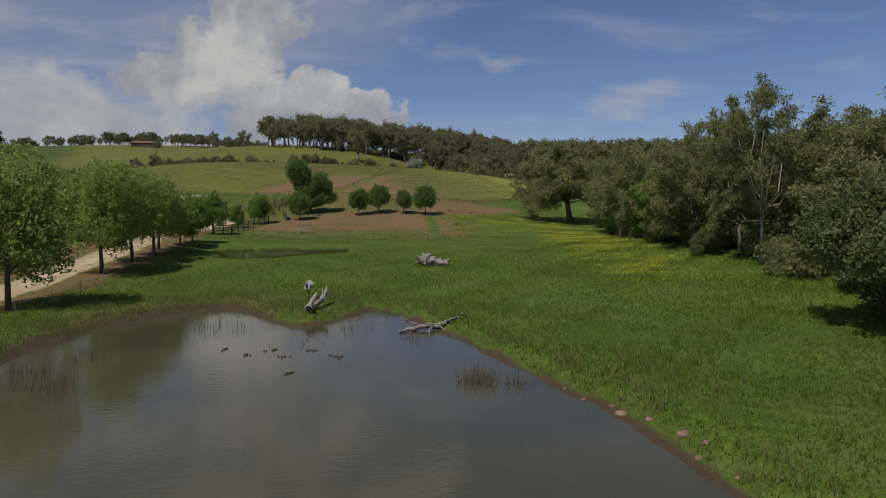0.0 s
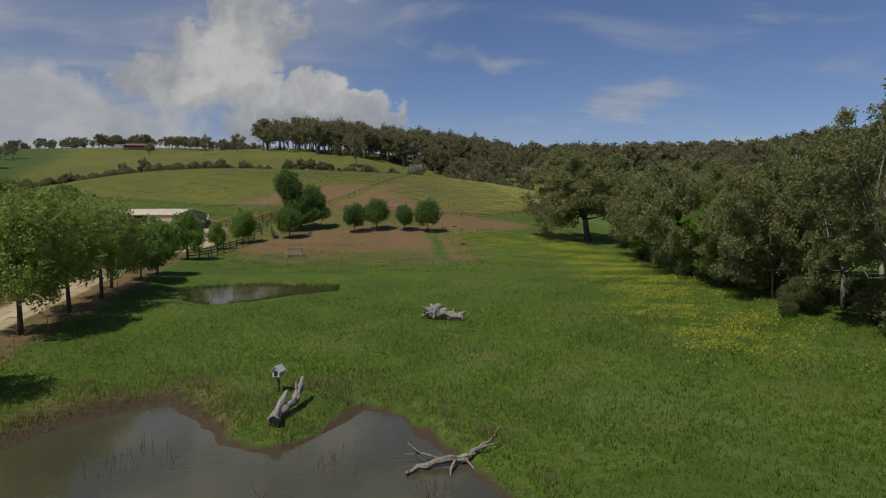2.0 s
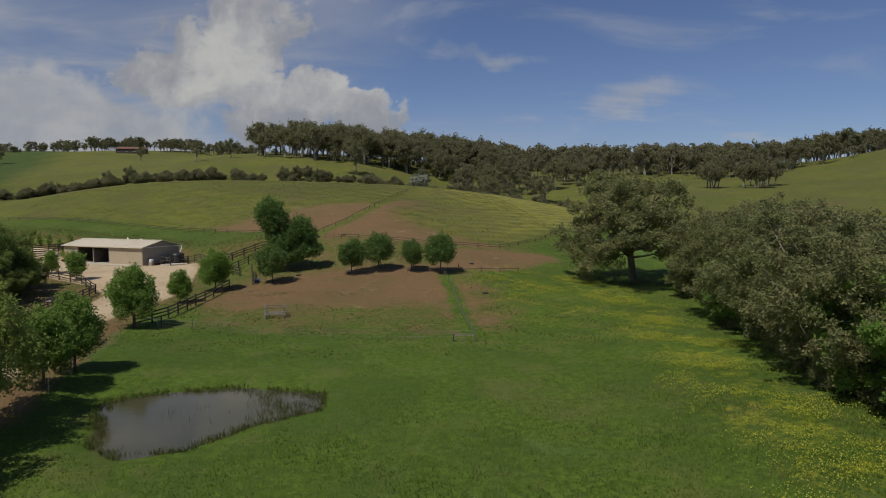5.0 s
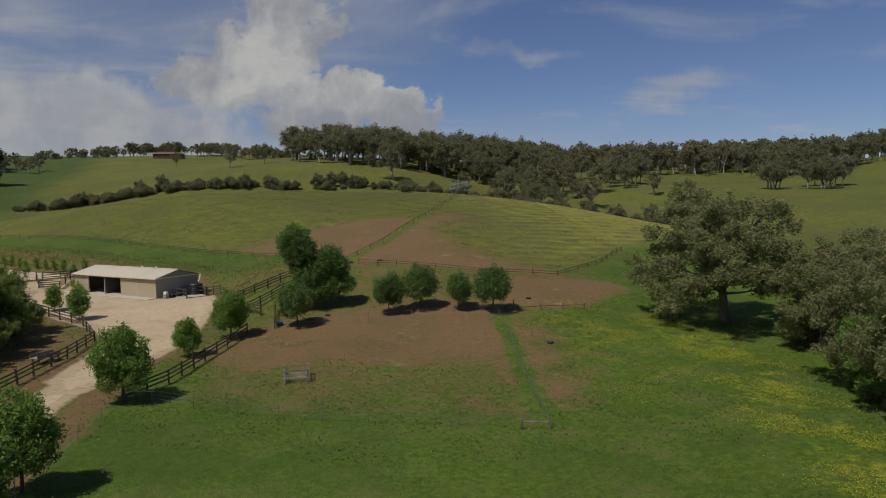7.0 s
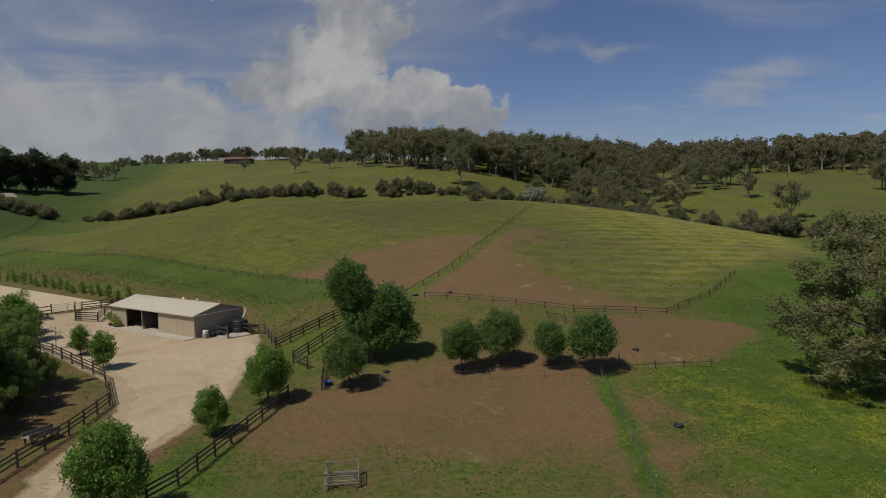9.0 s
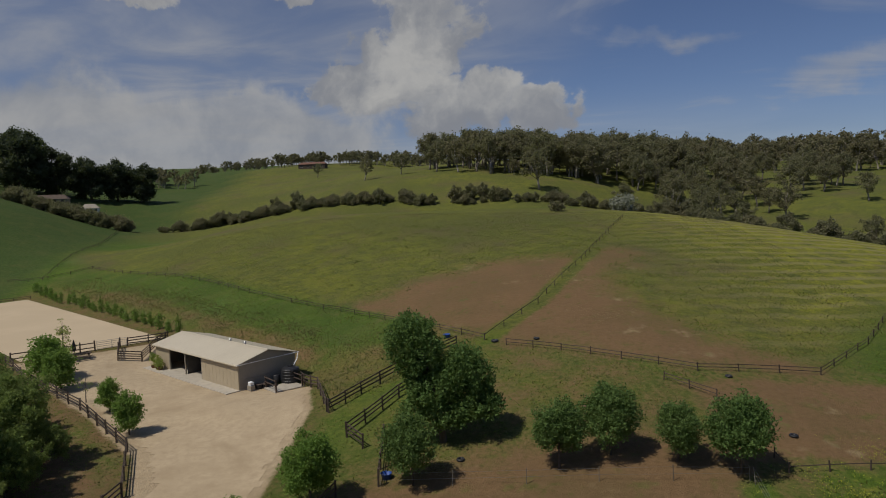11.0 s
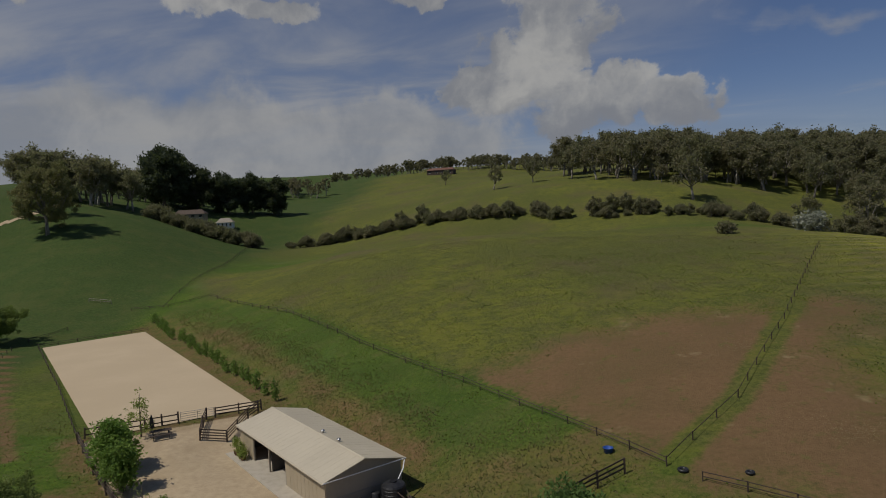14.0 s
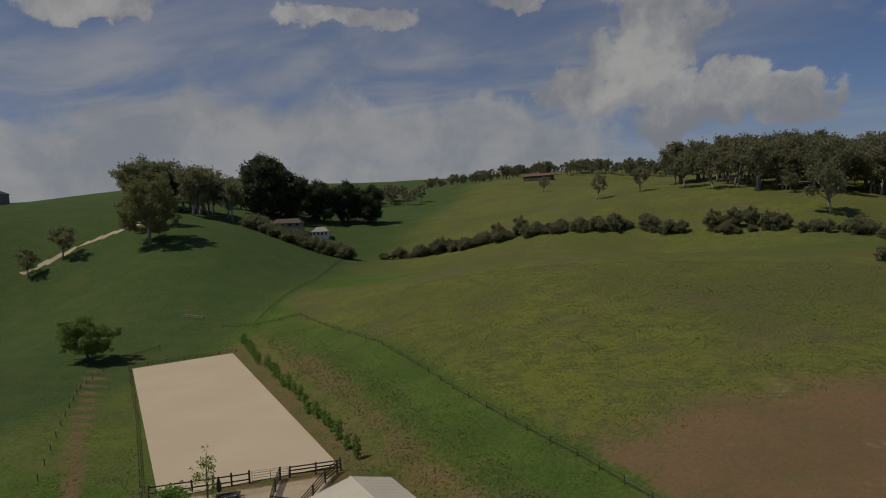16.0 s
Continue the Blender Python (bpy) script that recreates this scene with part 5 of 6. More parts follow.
for k, (x, y) in enumerate(((-0.8, 1.9), (-1.2, 2.5))):
    heap = thing("crate", at_shed(x, y, 0.0, 25 * k), "dark crate beside the shed wall", "crate", "crates")
    part("sides", Build().box((-0.35, -0.28, -0.02), (0.35, 0.28, 0.4), 0.03).mesh("sides", M_black), heap)
    part("lid", Build().box((-0.37, -0.3, 0.402), (0.37, 0.3, 0.46), 0.02).mesh("lid", M_fence), heap)
deck = thing("tie_up_platform", at_shed(-3.1, 3.6, 0.0, 8), "concrete wash bay with timber tie-up rails", "wash bay")
part("slab", Build().box((-1.1, -1.7, -0.4), (1.5, 1.7, 0.12), 0.03).mesh("slab", M_concrete), deck)
for x in (-1.0, 1.4):
    for y in (-1.5, 1.5):
        part("post", Build().box((x - 0.07, y - 0.07, 0.1), (x + 0.07, y + 0.07, 1.35), 0.02).mesh("post", M_fence), deck)
for y in (-1.5, 1.5):
    for z in (0.7, 1.2):
        part("rail", Build().box((-1.1, y - 0.12, z), (1.5, y - 0.071, z + 0.12), 0.01).mesh("rail", M_fence), deck)
for k, (x, s) in enumerate(((18.4, 1.0), (17.2, 0.9), (16.6, 0.7))):
    pot = thing("potted_plant", at_shed(x, -0.75, 0.03), "shrub in a terracotta pot against the shed front", "potted plant", "potted plants")
    part("pot", ring([(0.2, 0), (0.3, 0.42), (0.33, 0.45), (0.28, 0.45), (0.26, 0.4)], True).mesh("pot", M_pot, True), pot)
    part("foliage", lobes_crown(np.random.default_rng(k), [(0, 0, 0.9 * s, 0.4, 0.4, 0.5), (0.1, 0, 1.4 * s, 0.3, 0.3, 0.4)], 420, 0.11, M_leaf_lime), pot)

# picnic table with folded umbrella
table = thing("picnic_table", pose(-51.3, 151.6, lz(-51.3, 151.6), 0, 0, 42), "dark timber picnic table by the arena rail", "table")
for k in range(5):
    part("top_board", Build().box((-1.1, -0.42 + 0.17 * k, 0.72), (1.1, -0.27 + 0.17 * k, 0.77), 0.01).mesh("top_board", M_fence), table)
for y in (-0.85, 0.6):
    part("bench", Build().box((-1.1, y, 0.42), (1.1, y + 0.25, 0.47), 0.01).mesh("bench", M_fence), table)
for x in (-0.8, 0.75):
    part("leg", Build().add([(x, -0.8, -0.02), (x + 0.08, -0.8, -0.02), (x + 0.08, -0.25, 0.715), (x, -0.25, 0.715), (x, -0.7, -0.02), (x + 0.08, -0.7, -0.02), (x + 0.08, -0.15, 0.715), (x, -0.15, 0.715)], [(0, 1, 2, 3), (7, 6, 5, 4), (0, 4, 5, 1), (3, 2, 6, 7), (0, 3, 7, 4), (1, 5, 6, 2)]).mesh("leg", M_fence), table)
    part("leg", Build().add([(x, 0.8, -0.02), (x + 0.08, 0.8, -0.02), (x + 0.08, 0.35, 0.715), (x, 0.35, 0.715), (x, 0.7, -0.02), (x + 0.08, 0.7, -0.02), (x + 0.08, 0.25, 0.715), (x, 0.25, 0.715)], [(3, 2, 1, 0), (4, 5, 6, 7), (1, 5, 4, 0), (7, 6, 2, 3), (4, 7, 3, 0), (2, 6, 5, 1)]).mesh("leg", M_fence), table)
    part("brace", Build().box((x + 0.081, -0.8, 0.36), (x + 0.13, 0.8, 0.42), 0.01).mesh("brace", M_fence), table)
umbrella = thing("umbrella", pose(-51.9, 151.1, lz(-51.9, 151.1)), "folded black sunshade standing at the picnic table", "umbrella")
part("pole", Build().tube([(0, 0, -0.1), (0, 0, 2.6)], [0.025] * 2, 8).mesh("pole", M_old), umbrella)
part("canopy", ring([(0.1, 1.1), (0.24, 1.25), (0.2, 1.9), (0.06, 2.5), (0.02, 2.58)], True, 9).mesh("canopy", M_black), umbrella)

# timber hay feeder in the paddock
feeder = thing("hay_feeder", pose(-3.7, 103.2, lz(-3.7, 103.2), 0, 0, 4) @ Matrix.Diagonal((0.86, 0.86, 0.8, 1)), "square weathered timber hay feeder in the bare paddock", "hay feeder")
for x in (-1.15, 1.15):
    for y in (-1.0, 1.0):
        part("post", Build().box((x - 0.08, y - 0.08, -0.15), (x + 0.08, y + 0.08, 1.45), 0.02).mesh("post", M_pale), feeder)
for z, tall in ((0.36, 0.13), (1.24, 0.12)):
    for y in (-1.11, 1.08):
        part("rail", Build().box((-1.35, y, z), (1.35, y + 0.045, z + tall), 0.01).mesh("rail", M_pale), feeder)
    for x in (-1.26, 1.231):
        part("rail", Build().box((x, -1.06, z), (x + 0.045, 1.06, z + tall), 0.01).mesh("rail", M_pale), feeder)
for x in (-1.26, 1.231):
    part("rail", Build().box((x, -1.06, 0.8), (x + 0.045, 1.06, 0.89), 0.01).mesh("rail", M_pale), feeder)
for y in (-0.62, -0.2, 0.22, 0.64):
    part("slat", Build().box((-1.2, y, 0.42), (1.2, y + 0.12, 0.46), 0.01).mesh("slat", M_old), feeder)

trough = thing("cart", pose(-27.6, 110.8, lz(-27.6, 110.8), 0, 0, 62), "grey timber feed cart beside the driveway fence", "cart")
part("tray", Build().box((-1.2, -0.5, 0.55), (1.2, 0.5, 0.65), 0.02).mesh("tray", M_old), trough)
for y in (-0.5, 0.46):
    part("side", Build().box((-1.2, y, 0.652), (1.2, y + 0.04, 0.95), 0.01).mesh("side", M_old), trough)
for x in (-1.0, 1.0):
    for y in (-0.42, 0.42):
        part("leg", Build().box((x - 0.05, y - 0.05, -0.05), (x + 0.05, y + 0.05, 0.55), 0.01).mesh("leg", M_fence), trough)

for x, y in ((-7.2, 120.6), (-4.8, 147.3)):
    tub = thing("feed_tub", pose(x, y, lz(x, y)), "round blue plastic feed tub on bare ground", "tub", "feed tubs")
    part("bowl", ring([(0.3, -0.02), (0.4, 0.4), (0.43, 0.42), (0.38, 0.42), (0.28, 0.06)], True, 16).mesh("bowl", M_blue, True), tub)


# ---- pond things ----
def gnarled(pts, radii, seed, sides=22, per=5):
    """A weathered stem: a tube whose skin is furrowed lengthwise and knotted."""
    b, ring_pts, ring_rad = Build(), [], []
    for i in range(len(pts) - 1):
        for k in range(per):
            ring_pts.append(Vector(pts[i]).lerp(Vector(pts[i + 1]), k / per))
            ring_rad.append(radii[i] + (radii[i + 1] - radii[i]) * k / per)
    ring_pts.append(Vector(pts[-1]))
    ring_rad.append(radii[-1])
    b.tube(ring_pts, [1.0] * len(ring_pts), sides)
    for i, (c, r) in enumerate(zip(ring_pts, ring_rad)):
        for k in range(sides):
            v = b.v[i * sides + k]
            a = 2 * math.pi * k / sides
            furrow = noise.noise(Vector((math.cos(a) * 2.6, math.sin(a) * 2.6, i * 0.06 + seed)))
            knot = noise.noise(Vector((math.cos(a) * 1.2, math.sin(a) * 1.2, i * 0.22 + 9 * seed)))
            b.v[i * sides + k] = c + (v - c) * r * (1 + 0.55 * furrow + 0.4 * knot)
    return b


def rough_log(name, pts, radii, m, label, mat=M_log, seed=1, sides=14, category="log"):
    rng = np.random.default_rng(seed)
    b = Build()
    fine, rad = [], []
    for (p, r), (q, s) in zip(zip(pts, radii), zip(pts[1:], radii[1:])):
        for k in range(4):
            fine.append(Vector(p).lerp(Vector(q), k / 4) + Vector(rng.normal(size=3) * 0.03))
            rad.append((r + (s - r) * k / 4) * (0.9 + 0.25 * rng.random()))
    fine.append(Vector(pts[-1]))
    rad.append(radii[-1])
    b = gnarled(fine, rad, seed)
    root = thing(name, m, label, category)
    part("trunk", b.mesh("trunk", mat, True), root)
    return root, rng


log, rng = rough_log("fallen_log", [(-1.3, 0, 0.45), (-0.7, 0, 0.5), (0.2, 0, 0.32), (1.3, -0.1, 0.22)], [0.26, 0.42, 0.28, 0.2], pose(8.1, 56.6, lz(8.1, 56.6), 0, 0, -30), "gnarled silver-grey weathered tree stump lying in the grass")
for p, r in ((((-0.9, 0, 0.6), (-0.95, 0.1, 0.85), (-1.05, 0.15, 1.0)), 0.28), (((-1.1, 0, 0.5), (-1.35, 0.2, 0.7), (-1.45, 0.3, 0.8)), 0.24), (((1.0, 0, 0.35), (1.35, 0.2, 0.5), (1.45, 0.2, 0.6)), 0.22), (((0.5, 0, 0.35), (0.7, 0.1, 0.7), (0.75, 0.1, 0.85)), 0.2), (((-0.5, 0, 0.6), (-0.45, -0.1, 0.95), (-0.4, -0.1, 1.1)), 0.2), (((-1.0, -0.2, 0.5), (-1.3, -0.4, 0.75), (-1.5, -0.5, 0.95)), 0.2), (((-1.2, 0, 0.3), (-1.5, -0.15, 0.2), (-1.6, -0.2, 0.05)), 0.25), (((1.1, 0, 0.3), (1.4, -0.4, 0.3), (1.5, -0.6, 0.1)), 0.15)):
    part("root_stub", gnarled(p, [r * 0.7, r * 0.5, r * 0.18], 3 + r, 12, 5).mesh("root_stub", M_log, True), log)
log2, rng = rough_log("hollow_log", [(0, -1.9, 0.25), (0.15, -0.9, 0.3), (0.75, 0.3, 0.45), (0.85, 1.3, 0.75), (0.95, 2.2, 1.2)], [0.26, 0.2, 0.17, 0.15, 0.06], pose(-1.85, 41.0, lz(-1.85, 41.0), 0, 0, -4) @ Matrix.Scale(0.84, 4), "hollow silver-grey log lying on the grassy islet")
# the logs are solid; black plugs stand for the shade inside their hollow ends
part("hollow", Build().tube([(-1.42, 0, 0.4), (-1.3, 0, 0.42)], [0.2, 0.16], 9, 0.3, rng).mesh("hollow", M_black), log, "black plug standing for the shade in the hollow end")
part("hollow", Build().tube([(0, -1.98, 0.26), (0.02, -1.75, 0.28)], [0.2, 0.15], 10, 0.2, rng).mesh("hollow", M_black), log2, "black plug standing for the shade in the hollow end")
part("branch_stub", gnarled([(0.05, -1.3, 0.3), (0.15, -0.5, 0.6), (0.35, 0.3, 1.0)], [0.17, 0.16, 0.08], 5, 14, 6).mesh("branch_stub", M_log, True), log2)
part("branch_stub", Build().tube([(0.8, 0.9, 0.6), (0.72, 1.2, 0.95), (0.7, 1.35, 1.2)], [0.1, 0.06, 0.02], 8, 0.3, rng).mesh("branch_stub", M_log, True), log2)

M_boards = surface("faded_white_boards", (0.3, 0.29, 0.27), (0.62, 0.61, 0.58), 7.0, bump=0.6, stretch=(0.4, 1, 2.5))
nest = thing("nest_box", pose(-2.05, 44.0, lz(-2.05, 44.0) - 0.05, 0, 0, -28) @ Matrix.Scale(0.76, 4), "little faded-white gabled duck house on a post on the islet", "bird house")
part("post", Build().box((-0.05, -0.05, -0.3), (0.05, 0.05, 1.05), 0.01).mesh("post", M_fence), nest)
body = Build()
prof = [(-0.24, 1.05), (0.24, 1.05), (0.24, 1.42), (0, 1.68), (-0.24, 1.42)]
body.add([(x, -0.28, z) for x, z in prof] + [(x, 0.28, z) for x, z in prof], [(0, 1, 2, 3, 4), (9, 8, 7, 6, 5)] + [((k + 1) % 5, k, 5 + k, 5 + (k + 1) % 5) for k in range(5)])
part("body", body.mesh("body", M_boards), nest)
# no opening is cut: a black panel on the front paints the doorway's shade
part("doorway", Build().box((-0.12, -0.295, 1.1), (0.12, -0.283, 1.42)).mesh("doorway", M_black), nest, "black panel standing for the shade in the doorway")
for s in (-1, 1):
    part("roof", Build().add([(0, -0.36, 1.73), (s * 0.34, -0.36, 1.38), (s * 0.34, 0.36, 1.38), (0, 0.36, 1.73), (0, -0.36, 1.69), (s * 0.34, -0.36, 1.34), (s * 0.34, 0.36, 1.34), (0, 0.36, 1.69)],
                             [(0, 1, 2, 3), (7, 6, 5, 4), (0, 4, 5, 1), (2, 6, 7, 3), (1, 5, 6, 2)]).mesh("roof", M_boards), nest, "pale grey boarded roof")

snag, rng = rough_log("dead_branch", [(-1.7, -0.4, 0.06), (-0.6, 0.05, 0.14), (0.6, 0.1, 0.22), (1.6, 0.9, 0.4), (2.3, 1.9, 0.62)], [0.05, 0.1, 0.12, 0.05, 0.015], pose(4.3, 35.3, 0.02), "dead grey branch lying from the bank into the pond", M_old, 3, 9, "branch")
for p in (((-0.6, 0.05, 0.14), (-1.2, 0.4, 0.5), (-1.4, 0.9, 0.62)), ((0.2, 0.1, 0.2), (-0.1, -0.5, 0.1), (-0.2, -0.9, -0.15)), ((0.9, 0.4, 0.3), (1.3, 0.2, 0.55), (1.9, 0.3, 0.6)), ((-0.2, 0.1, 0.18), (-0.9, 0.5, 0.32), (-1.6, 0.6, 0.3)), ((0.5, 0.1, 0.2), (0.7, -0.4, 0.05), (0.8, -0.8, -0.2))):
    part("twig", Build().tube(p, [0.06, 0.045, 0.015], 6, 0.3, rng).mesh("twig", M_old, True), snag)
for k in range(9):
    x, y, s = ((7.9, 20.6, 0.42), (8.3, 19.6, 0.35), (8.5, 18.2, 0.4), (7.4, 22.4, 0.2), (8.2, 16.9, 0.25), (7.2, 23.6, 0.16), (8.7, 17.4, 0.22), (8.4, 15.6, 0.2), (7.9, 21.3, 0.24))[k]
    stone = bmesh.new()
    bmesh.ops.create_icosphere(stone, subdivisions=2, radius=1)
    r = random.Random(k)
    for v in stone.verts:
        v.co *= 0.75 + 0.4 * noise.noise(v.co * 1.3 + Vector((k * 3.1, 0, 0))) + 0.15 * r.random()
        v.co.z *= 0.7
    me = bpy.data.meshes.new("clod")
    stone.to_mesh(me)
    stone.free()
    me.materials.append(M_rock)
    me.shade_smooth()
    ob = tagged(new("clay_clod", me), "brown clod of clay on the pond's bank", "clod", "bank clods")
    ob.matrix_basis = pose(x, y, lz(x, y), 0, 0, 50 * k) @ Matrix.Diagonal((0.6 * s, 0.6 * s, 0.5 * s, 1))


# brush and clay heap on the bank behind the round trees
for k in range(14):
    r = random.Random(50 + k)
    x, y = 7.2 + r.gauss(0, 2.2), 127.0 + r.gauss(0, 0.9)
    ob = tagged(new("clod", bpy.data.objects["clay_clod"].data), "dry clod in a heap of earth behind the trees", "clod", "earth heap")
    q = r.uniform(0.12, 0.3)
    ob.matrix_basis = pose(x, y, lz(x, y), 0, 0, 70 * k) @ Matrix.Diagonal((q, q, q * 0.8, 1))


# ---- far houses ----
def far_house(x, y, turn, l, d, h, wall, roof, label):
    root = thing("house", pose(x, y, lz(x, y), 0, 0, turn), label, "house", "far houses")
    part("wall", Build().box((-l / 2, -d / 2, -1.5), (l / 2, d / 2, h)).mesh("wall", wall), root)
    part("roof", Build().add([(-l / 2 - 0.5, -d / 2 - 0.5, h + 0.01), (l / 2 + 0.5, -d / 2 - 0.5, h + 0.01), (l / 2 + 0.5, d / 2 + 0.5, h + 0.01), (-l / 2 - 0.5, d / 2 + 0.5, h + 0.01), (-l / 2 + 1.5, 0, h + 2), (l / 2 - 1.5, 0, h + 2)],
                             [(3, 2, 1, 0), (0, 1, 5, 4), (2, 3, 4, 5), (1, 2, 5), (3, 0, 4)]).mesh("roof", roof), root)
    for k in range(4):
        x0 = -l / 2 + l * (k + 0.3) / 4
        win = part("window", Build().box((x0, -d / 2 - 0.04, 0.9), (x0 + l * 0.1, -d / 2 - 0.004, 2.1)).mesh("window", M_black), root)
        part("sill", Build().box((x0 - 0.1, -d / 2 - 0.12, 0.8), (x0 + l * 0.1 + 0.1, -d / 2 - 0.003, 0.895)).mesh("sill", M_white), win)


far_house(-192, 342, 25, 13, 7, 2.4, M_gable, M_fence, "low farmhouse with a dull roof below the pines")
far_house(-180, 350, 25, 7, 5, 2.4, M_white, M_gable, "small pale cottage below the pines")
far_house(-283, 262, 20, 24, 10, 4.0, M_gable, M_steel, "grey steel farm shed on the far hill")
far_house(-150, 600, 0, 22, 9, 3.0, M_fence, M_roofred, "long low house on the far hilltop")


# ---- grass, flowers, reeds ----
def blades(name, pts, heights, widths, per, mat, label, category, lean=0.35, seed=0):
    """Tufts of tapering blades."""
    rng = np.random.default_rng(seed)
    k = len(pts) * per
    base = np.repeat(pts, per, 0) + np.concatenate([rng.normal(size=(k, 2)) * np.repeat(heights, per)[:, None] * 0.22, np.zeros((k, 1))], 1)
    base[:, 2] -= 0.03
    h = np.repeat(heights, per) * (0.55 + 0.6 * rng.random(k))
    a = rng.random(k) * 2 * np.pi
    side = np.stack([np.cos(a), np.sin(a), np.zeros(k)], 1) * (np.repeat(widths, per) / 2)[:, None]
    tip = base + np.stack([rng.normal(size=k) * lean * h, rng.normal(size=k) * lean * h, h], 1)
    v = np.stack([base - side, base + side, tip], 1).reshape(-1, 3)
    me = bpy.data.meshes.new(name)
    me.vertices.add(3 * k)
    me.vertices.foreach_set("co", v.astype(np.float32).ravel())
    me.loops.add(3 * k)
    me.loops.foreach_set("vertex_index", np.arange(3 * k, dtype=np.int32))
    me.polygons.add(k)
    me.polygons.foreach_set("loop_start", np.arange(0, 3 * k, 3, dtype=np.int32))
    me.materials.append(mat)
    me.update(calc_edges=True)
    return tagged(new(name, me), label, category, kind="stuff")


def scatter(count, x0, x1, y0, y1, keep, seed):
    rng = np.random.default_rng(seed)
    x, y = rng.uniform(x0, x1, count), rng.uniform(y0, y1, count)
    ok = keep(x, y, rng.random(count))
    x, y = x[ok], y[ok]
    return np.stack([x, y, land(x, y)], 1), rng


def meadow(x, y, r):
    d = np.minimum(ring_distance(POND, x, y) - 0.15, ring_distance(POOL, x, y) - 1.2)
    d = np.minimum(d, np.minimum(ring_distance(YARD, x, y), line_distance(DRIVE, x, y) - 3.5))
    return (d > 0) & (y < 96 - 0.33 * (x + 14)) & (r < 1.15 - y / 85) & (x < 44)


pts, rng = scatter(330000, -21, 44, 8, 100, meadow, 3)
blades("grass", pts, (0.14 + 0.16 * rng.random(len(pts)) ** 2 + 0.05 * waves(pts[:, 0], pts[:, 1], 3.0)) * (1 - 0.55 * smooth(pts[:, 1], 45, 85)), np.full(len(pts), 0.045), 2, M_grass, "long green meadow grass", "grass", seed=4)
pts, rng = scatter(9000, -14, 40, 10, 70, lambda x, y, r: meadow(x, y, r) & (waves(x, y, 2.3, 2.0) > 0.45), 5)
blades("seed_grass", pts, 0.4 + 0.3 * rng.random(len(pts)), np.full(len(pts), 0.03), 5, M_straw, "pale seeding grass in the meadow", "grass", seed=6)
pts, rng = scatter(9000, -16, 11, 10, 49, lambda x, y, r: (ring_distance(POND, x, y) > 0.1) & (ring_distance(POND, x, y) < np.where(x > 3, 1.6, 4.5)) & (waves(x, y, 1.2, 1.0) > -0.1), 7)
blades("shore_reeds", pts, 0.25 + 0.35 * rng.random(len(pts)), np.full(len(pts), 0.03), 6, M_straw, "short dry sedge along the pond's edge", "sedge", seed=8)


def pasture(x, y, r):
    bare = np.maximum(smooth(ring_distance(HILL_DIRT, x, y), 3, -5), smooth(ring_distance(PEN_DIRT, x, y), 2, -2))
    bare = np.maximum(bare, 0.93 * smooth(ring_distance(FRONT_DIRT, x, y), 3, -4))
    d = np.minimum(np.minimum(ring_distance(YARD, x, y), line_distance(DRIVE, x, y) - 3), ring_distance(ARENA, x, y) - 0.6)
    return (d > 0) & (ring_distance(SHED_PAD, x, y) > 0.3) & (r > bare) & (r < 0.6) & (y > 90 - 0.33 * (x + 14))


for count, box, mat, seed, name, label in ((130000, (-75, 50, 84, 235), M_straw, 11, "pasture_tufts", "dry olive tufts over the grazed hill"), (80000, (-75, 50, 84, 215), M_grass, 13, "pasture_tufts", "green tufts over the grazed hill")):
    pts, rng = scatter(count, *box, pasture, seed)
    blades(name, pts, 0.06 + 0.1 * rng.random(len(pts)), np.full(len(pts), 0.16), 2, mat, label, "grass", 0.6, seed + 1)


pts, rng = scatter(60000, -100, 0, 130, 216, lambda x, y, r: (np.minimum(ring_distance(PALE, x, y), ring_distance(BEHIND, x, y)) < 1.5 * r) & (ring_distance(SHED_PAD, x, y) > 0.4) & (ring_distance(ARENA, x, y) > 0.8) & (ring_distance(YARD, x, y) > 0.3), 31)
blades("dry_tufts", pts, 0.12 + 0.16 * rng.random(len(pts)), np.full(len(pts), 0.1), 3, M_straw, "straw-coloured grass on the dry bank", "grass", 0.6, 32)
spill = []
for k, (x, y, sx, sy, count) in enumerate(((-4.2, 114.2, 2.2, 0.7, 2600), (-7.6, 116.2, 1.4, 0.6, 1500), (2.8, 111.4, 1.6, 0.9, 2600), (1.0, 113.0, 1.8, 0.6, 1400), (-3.6, 121.6, 1.1, 0.5, 900), (9.0, 168.0, 1.6, 1.8, 900), (13.0, 151.0, 2.2, 1.4, 1100))):
    rng = np.random.default_rng(70 + k)
    x, y = x + rng.normal(size=count) * sx, y + rng.normal(size=count) * sy
    spill.append(np.stack([x, y, land(x, y)], 1))
pts = np.concatenate(spill)
blades("spilled_hay", pts, np.full(len(pts), 0.09), np.full(len(pts), 0.05), 1, M_hay, "pale spilled hay trodden into bare soil", "hay", 2.2, 15)


def pool_edge(x, y, r):
    d = ring_distance(POOL, x, y)
    return ((np.abs(d + 0.25) < 0.5) & (waves(x, y, 0.7, 2.0) > -0.35)) | ((d < -0.2) & (x > -4.2) & (r < 0.5 * smooth(x, -4.5, -1.0)) & (waves(x, y, 0.9, 5.0) > -0.2))


pts, rng = scatter(9000, -14, 3, 65, 81, pool_edge, 21)
pts[:, 2] = np.maximum(pts[:, 2], POOL_Z - 0.05)
blades("pool_sedge", pts, 0.22 + 0.28 * rng.random(len(pts)), np.full(len(pts), 0.04), 4, M_sedge, "dark sedge crowding the edge of the small pool", "sedge", 0.4, 22)


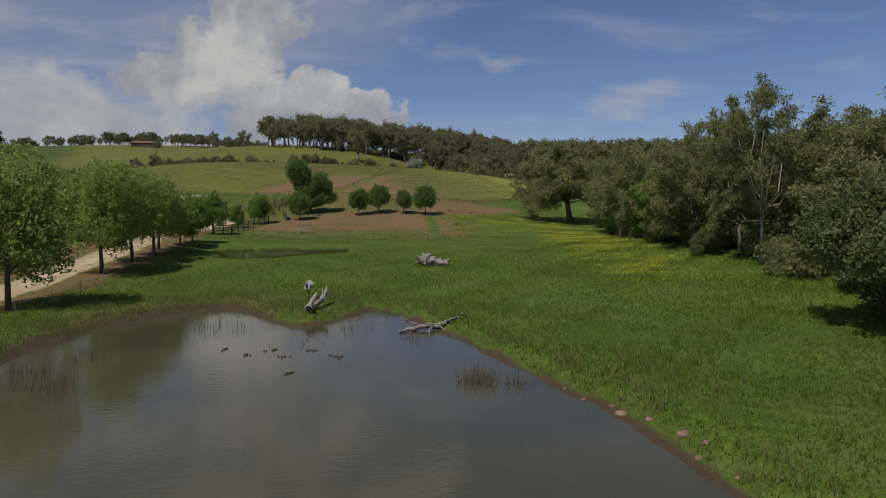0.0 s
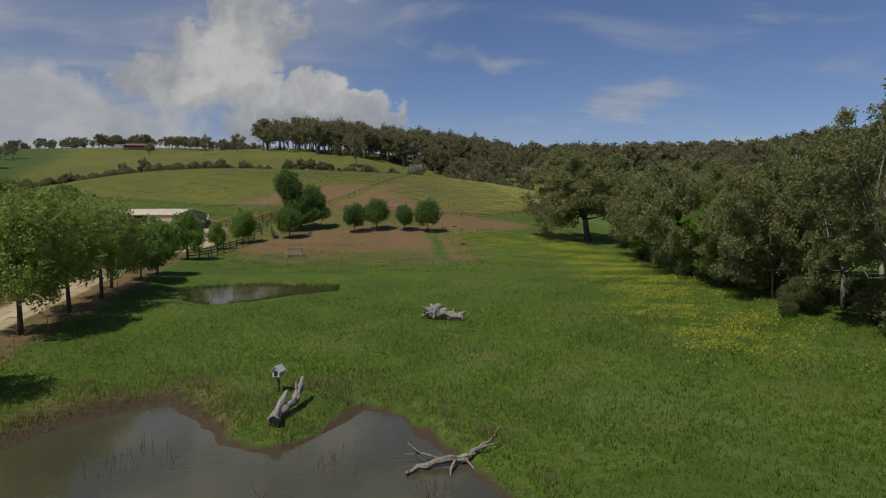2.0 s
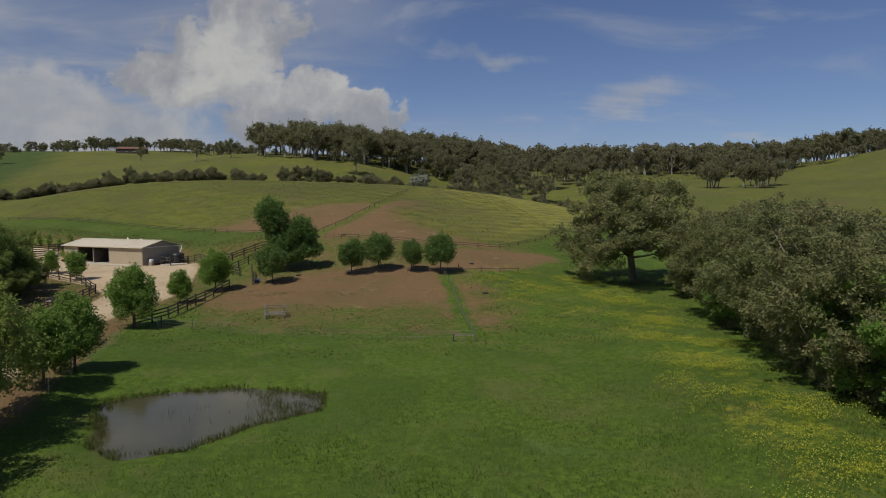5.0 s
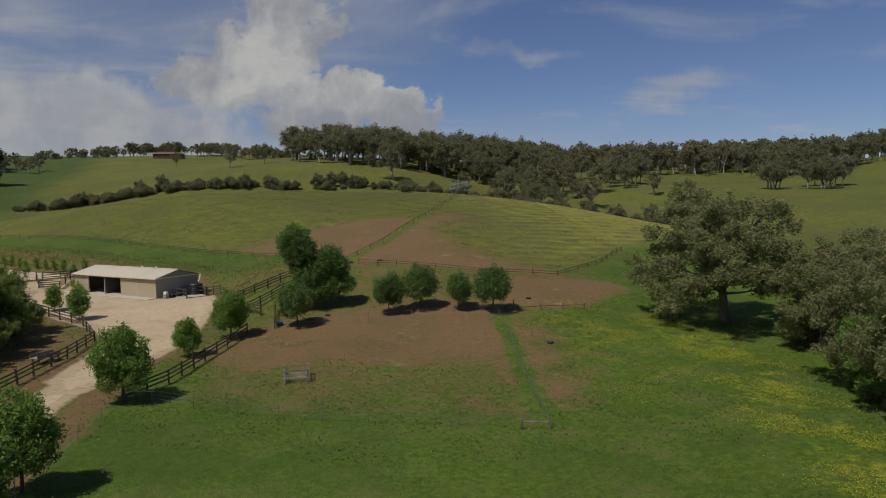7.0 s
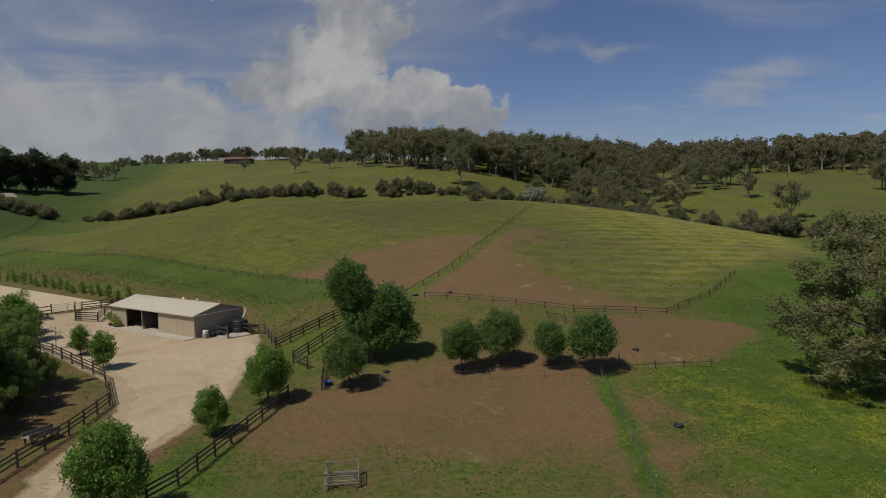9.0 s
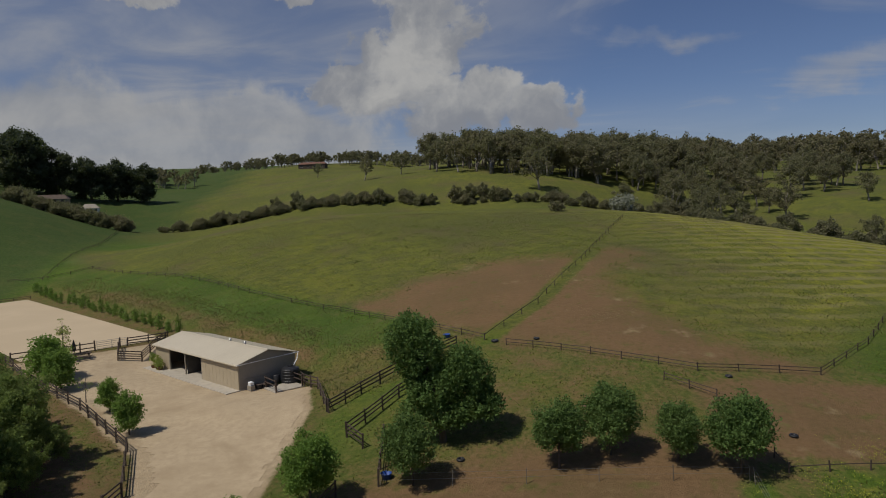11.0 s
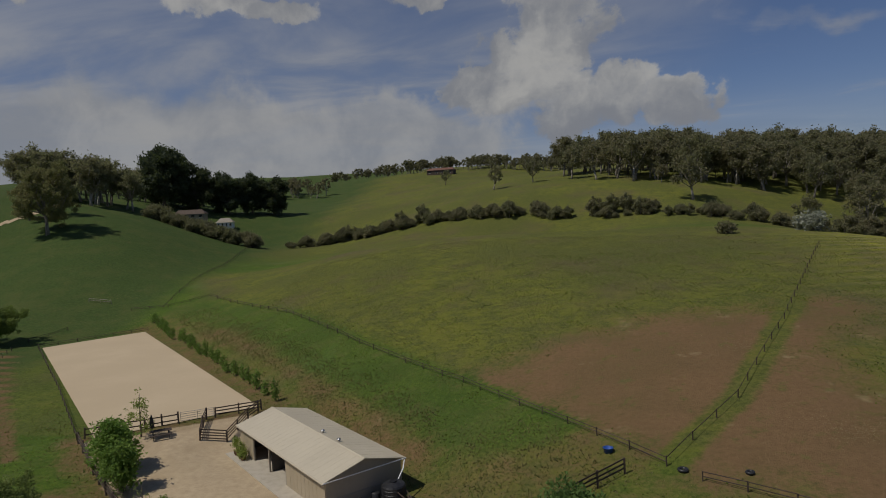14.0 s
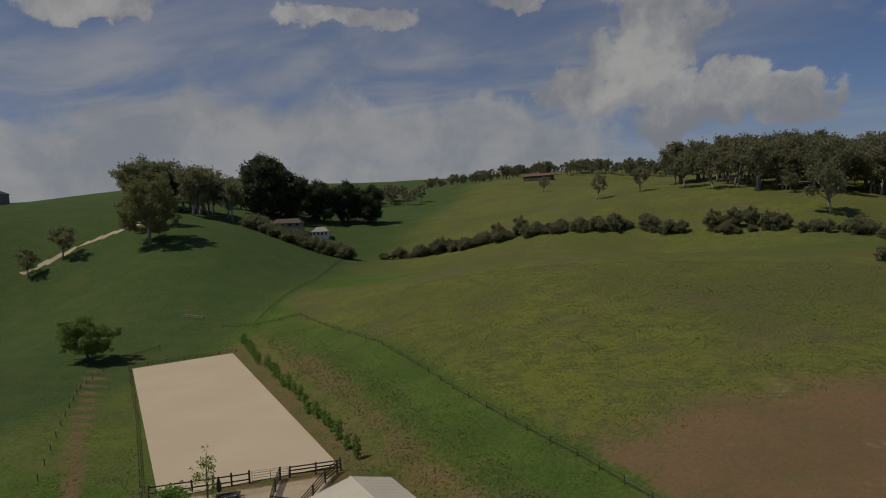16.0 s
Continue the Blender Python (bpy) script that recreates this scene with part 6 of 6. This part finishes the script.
def bloom(x, y, r):
    dense = drifts(x, y)
    return r < 0.75 * dense * smooth(waves(x, y, 2.2, 3.0) + 0.5 * waves(x, y, 0.8, 1.0), -0.3, 0.9)


pts, rng = scatter(800000, 12, 48, 34, 130, bloom, 9)
pts[:, 2] += 0.12 + 0.15 * rng.random(len(pts))
me = cards("flowers", pts, 0.04 + 0.045 * rng.random(len(pts)), M_yellow, rng, 0.0, 1.1)
tagged(new("flowers", me), "drifts of yellow daisies in the meadow", "flowers", kind="stuff")

for cx, cy, rr, count, hh, name, label in ((4.5, 25.2, 0.75, 120, 0.8, "reed_clump", "clump of dead brown reeds standing in the pond"), (5.75, 24.6, 0.3, 28, 0.7, "reed_clump", "small clump of dead reeds in the pond"),
                                           (-12.5, 29.5, 1.1, 40, 0.7, "reed_clump", "sparse pale reeds in the shallow water"), (-10.8, 27.2, 0.9, 30, 0.8, "reed_clump", "sparse pale reeds in the shallow water"), (-13.6, 26.2, 0.9, 30, 0.8, "reed_clump", "sparse pale reeds in the shallow water"),
                                           (-11.2, 31.8, 0.9, 24, 0.6, "reed_clump", "sparse pale reeds in the shallow water"), (-6.8, 38, 1.6, 22, 0.7, "reed_clump", "few thin reeds rising from the pond"), (0.6, 36.4, 1.2, 16, 0.6, "reed_clump", "few thin reeds rising from the pond"),
                                           (3.3, 33.5, 0.8, 22, 0.6, "reed_clump", "green weed standing in the pond"), (-2.4, 33, 1.4, 12, 0.5, "reed_clump", "few thin reeds rising from the pond"), (-6.5, 73.5, 2.2, 16, 0.6, "reed_clump", "thin reeds in the small pool")):
    r = np.random.default_rng(int(cx * 10 + 500))
    a, q = r.random(count) * 2 * np.pi, np.sqrt(r.random(count)) * rr
    z0 = POOL_Z if cy > 60 else 0.0
    p = np.stack([cx + q * np.cos(a), cy + q * np.sin(a), np.full(count, z0 - 0.1)], 1)
    ob = blades(name, p, np.full(count, hh), np.full(count, 0.035), 2, M_reed, label, "reeds", 0.22, int(cx * 7 + 300))
    ob["group"] = "pond reeds"
for k, (x, y) in enumerate(((-2.5, 27.7), (-4.4, 31.2), (-2.8, 30.6), (-0.6, 30.2), (-5.6, 32.6), (-1.7, 31.6), (-3.4, 31.9))):
    b = Build()
    r = np.random.default_rng(k)
    for q in range(5):
        o = r.normal(size=2) * 0.12
        b.tube([(o[0] - 0.12, o[1], -0.03), (o[0], o[1] + 0.03, 0.05), (o[0] + 0.12, o[1] + 0.05, -0.02)], [0.012, 0.03, 0.012], 6)
    ob = tagged(new("floating_debris", b.mesh("floating_debris", M_fence, True)), "dark clump of rotting weed on the water", "debris", "pond debris")
    ob.matrix_basis = pose(x, y, 0.0, 0, 0, 60 * k)
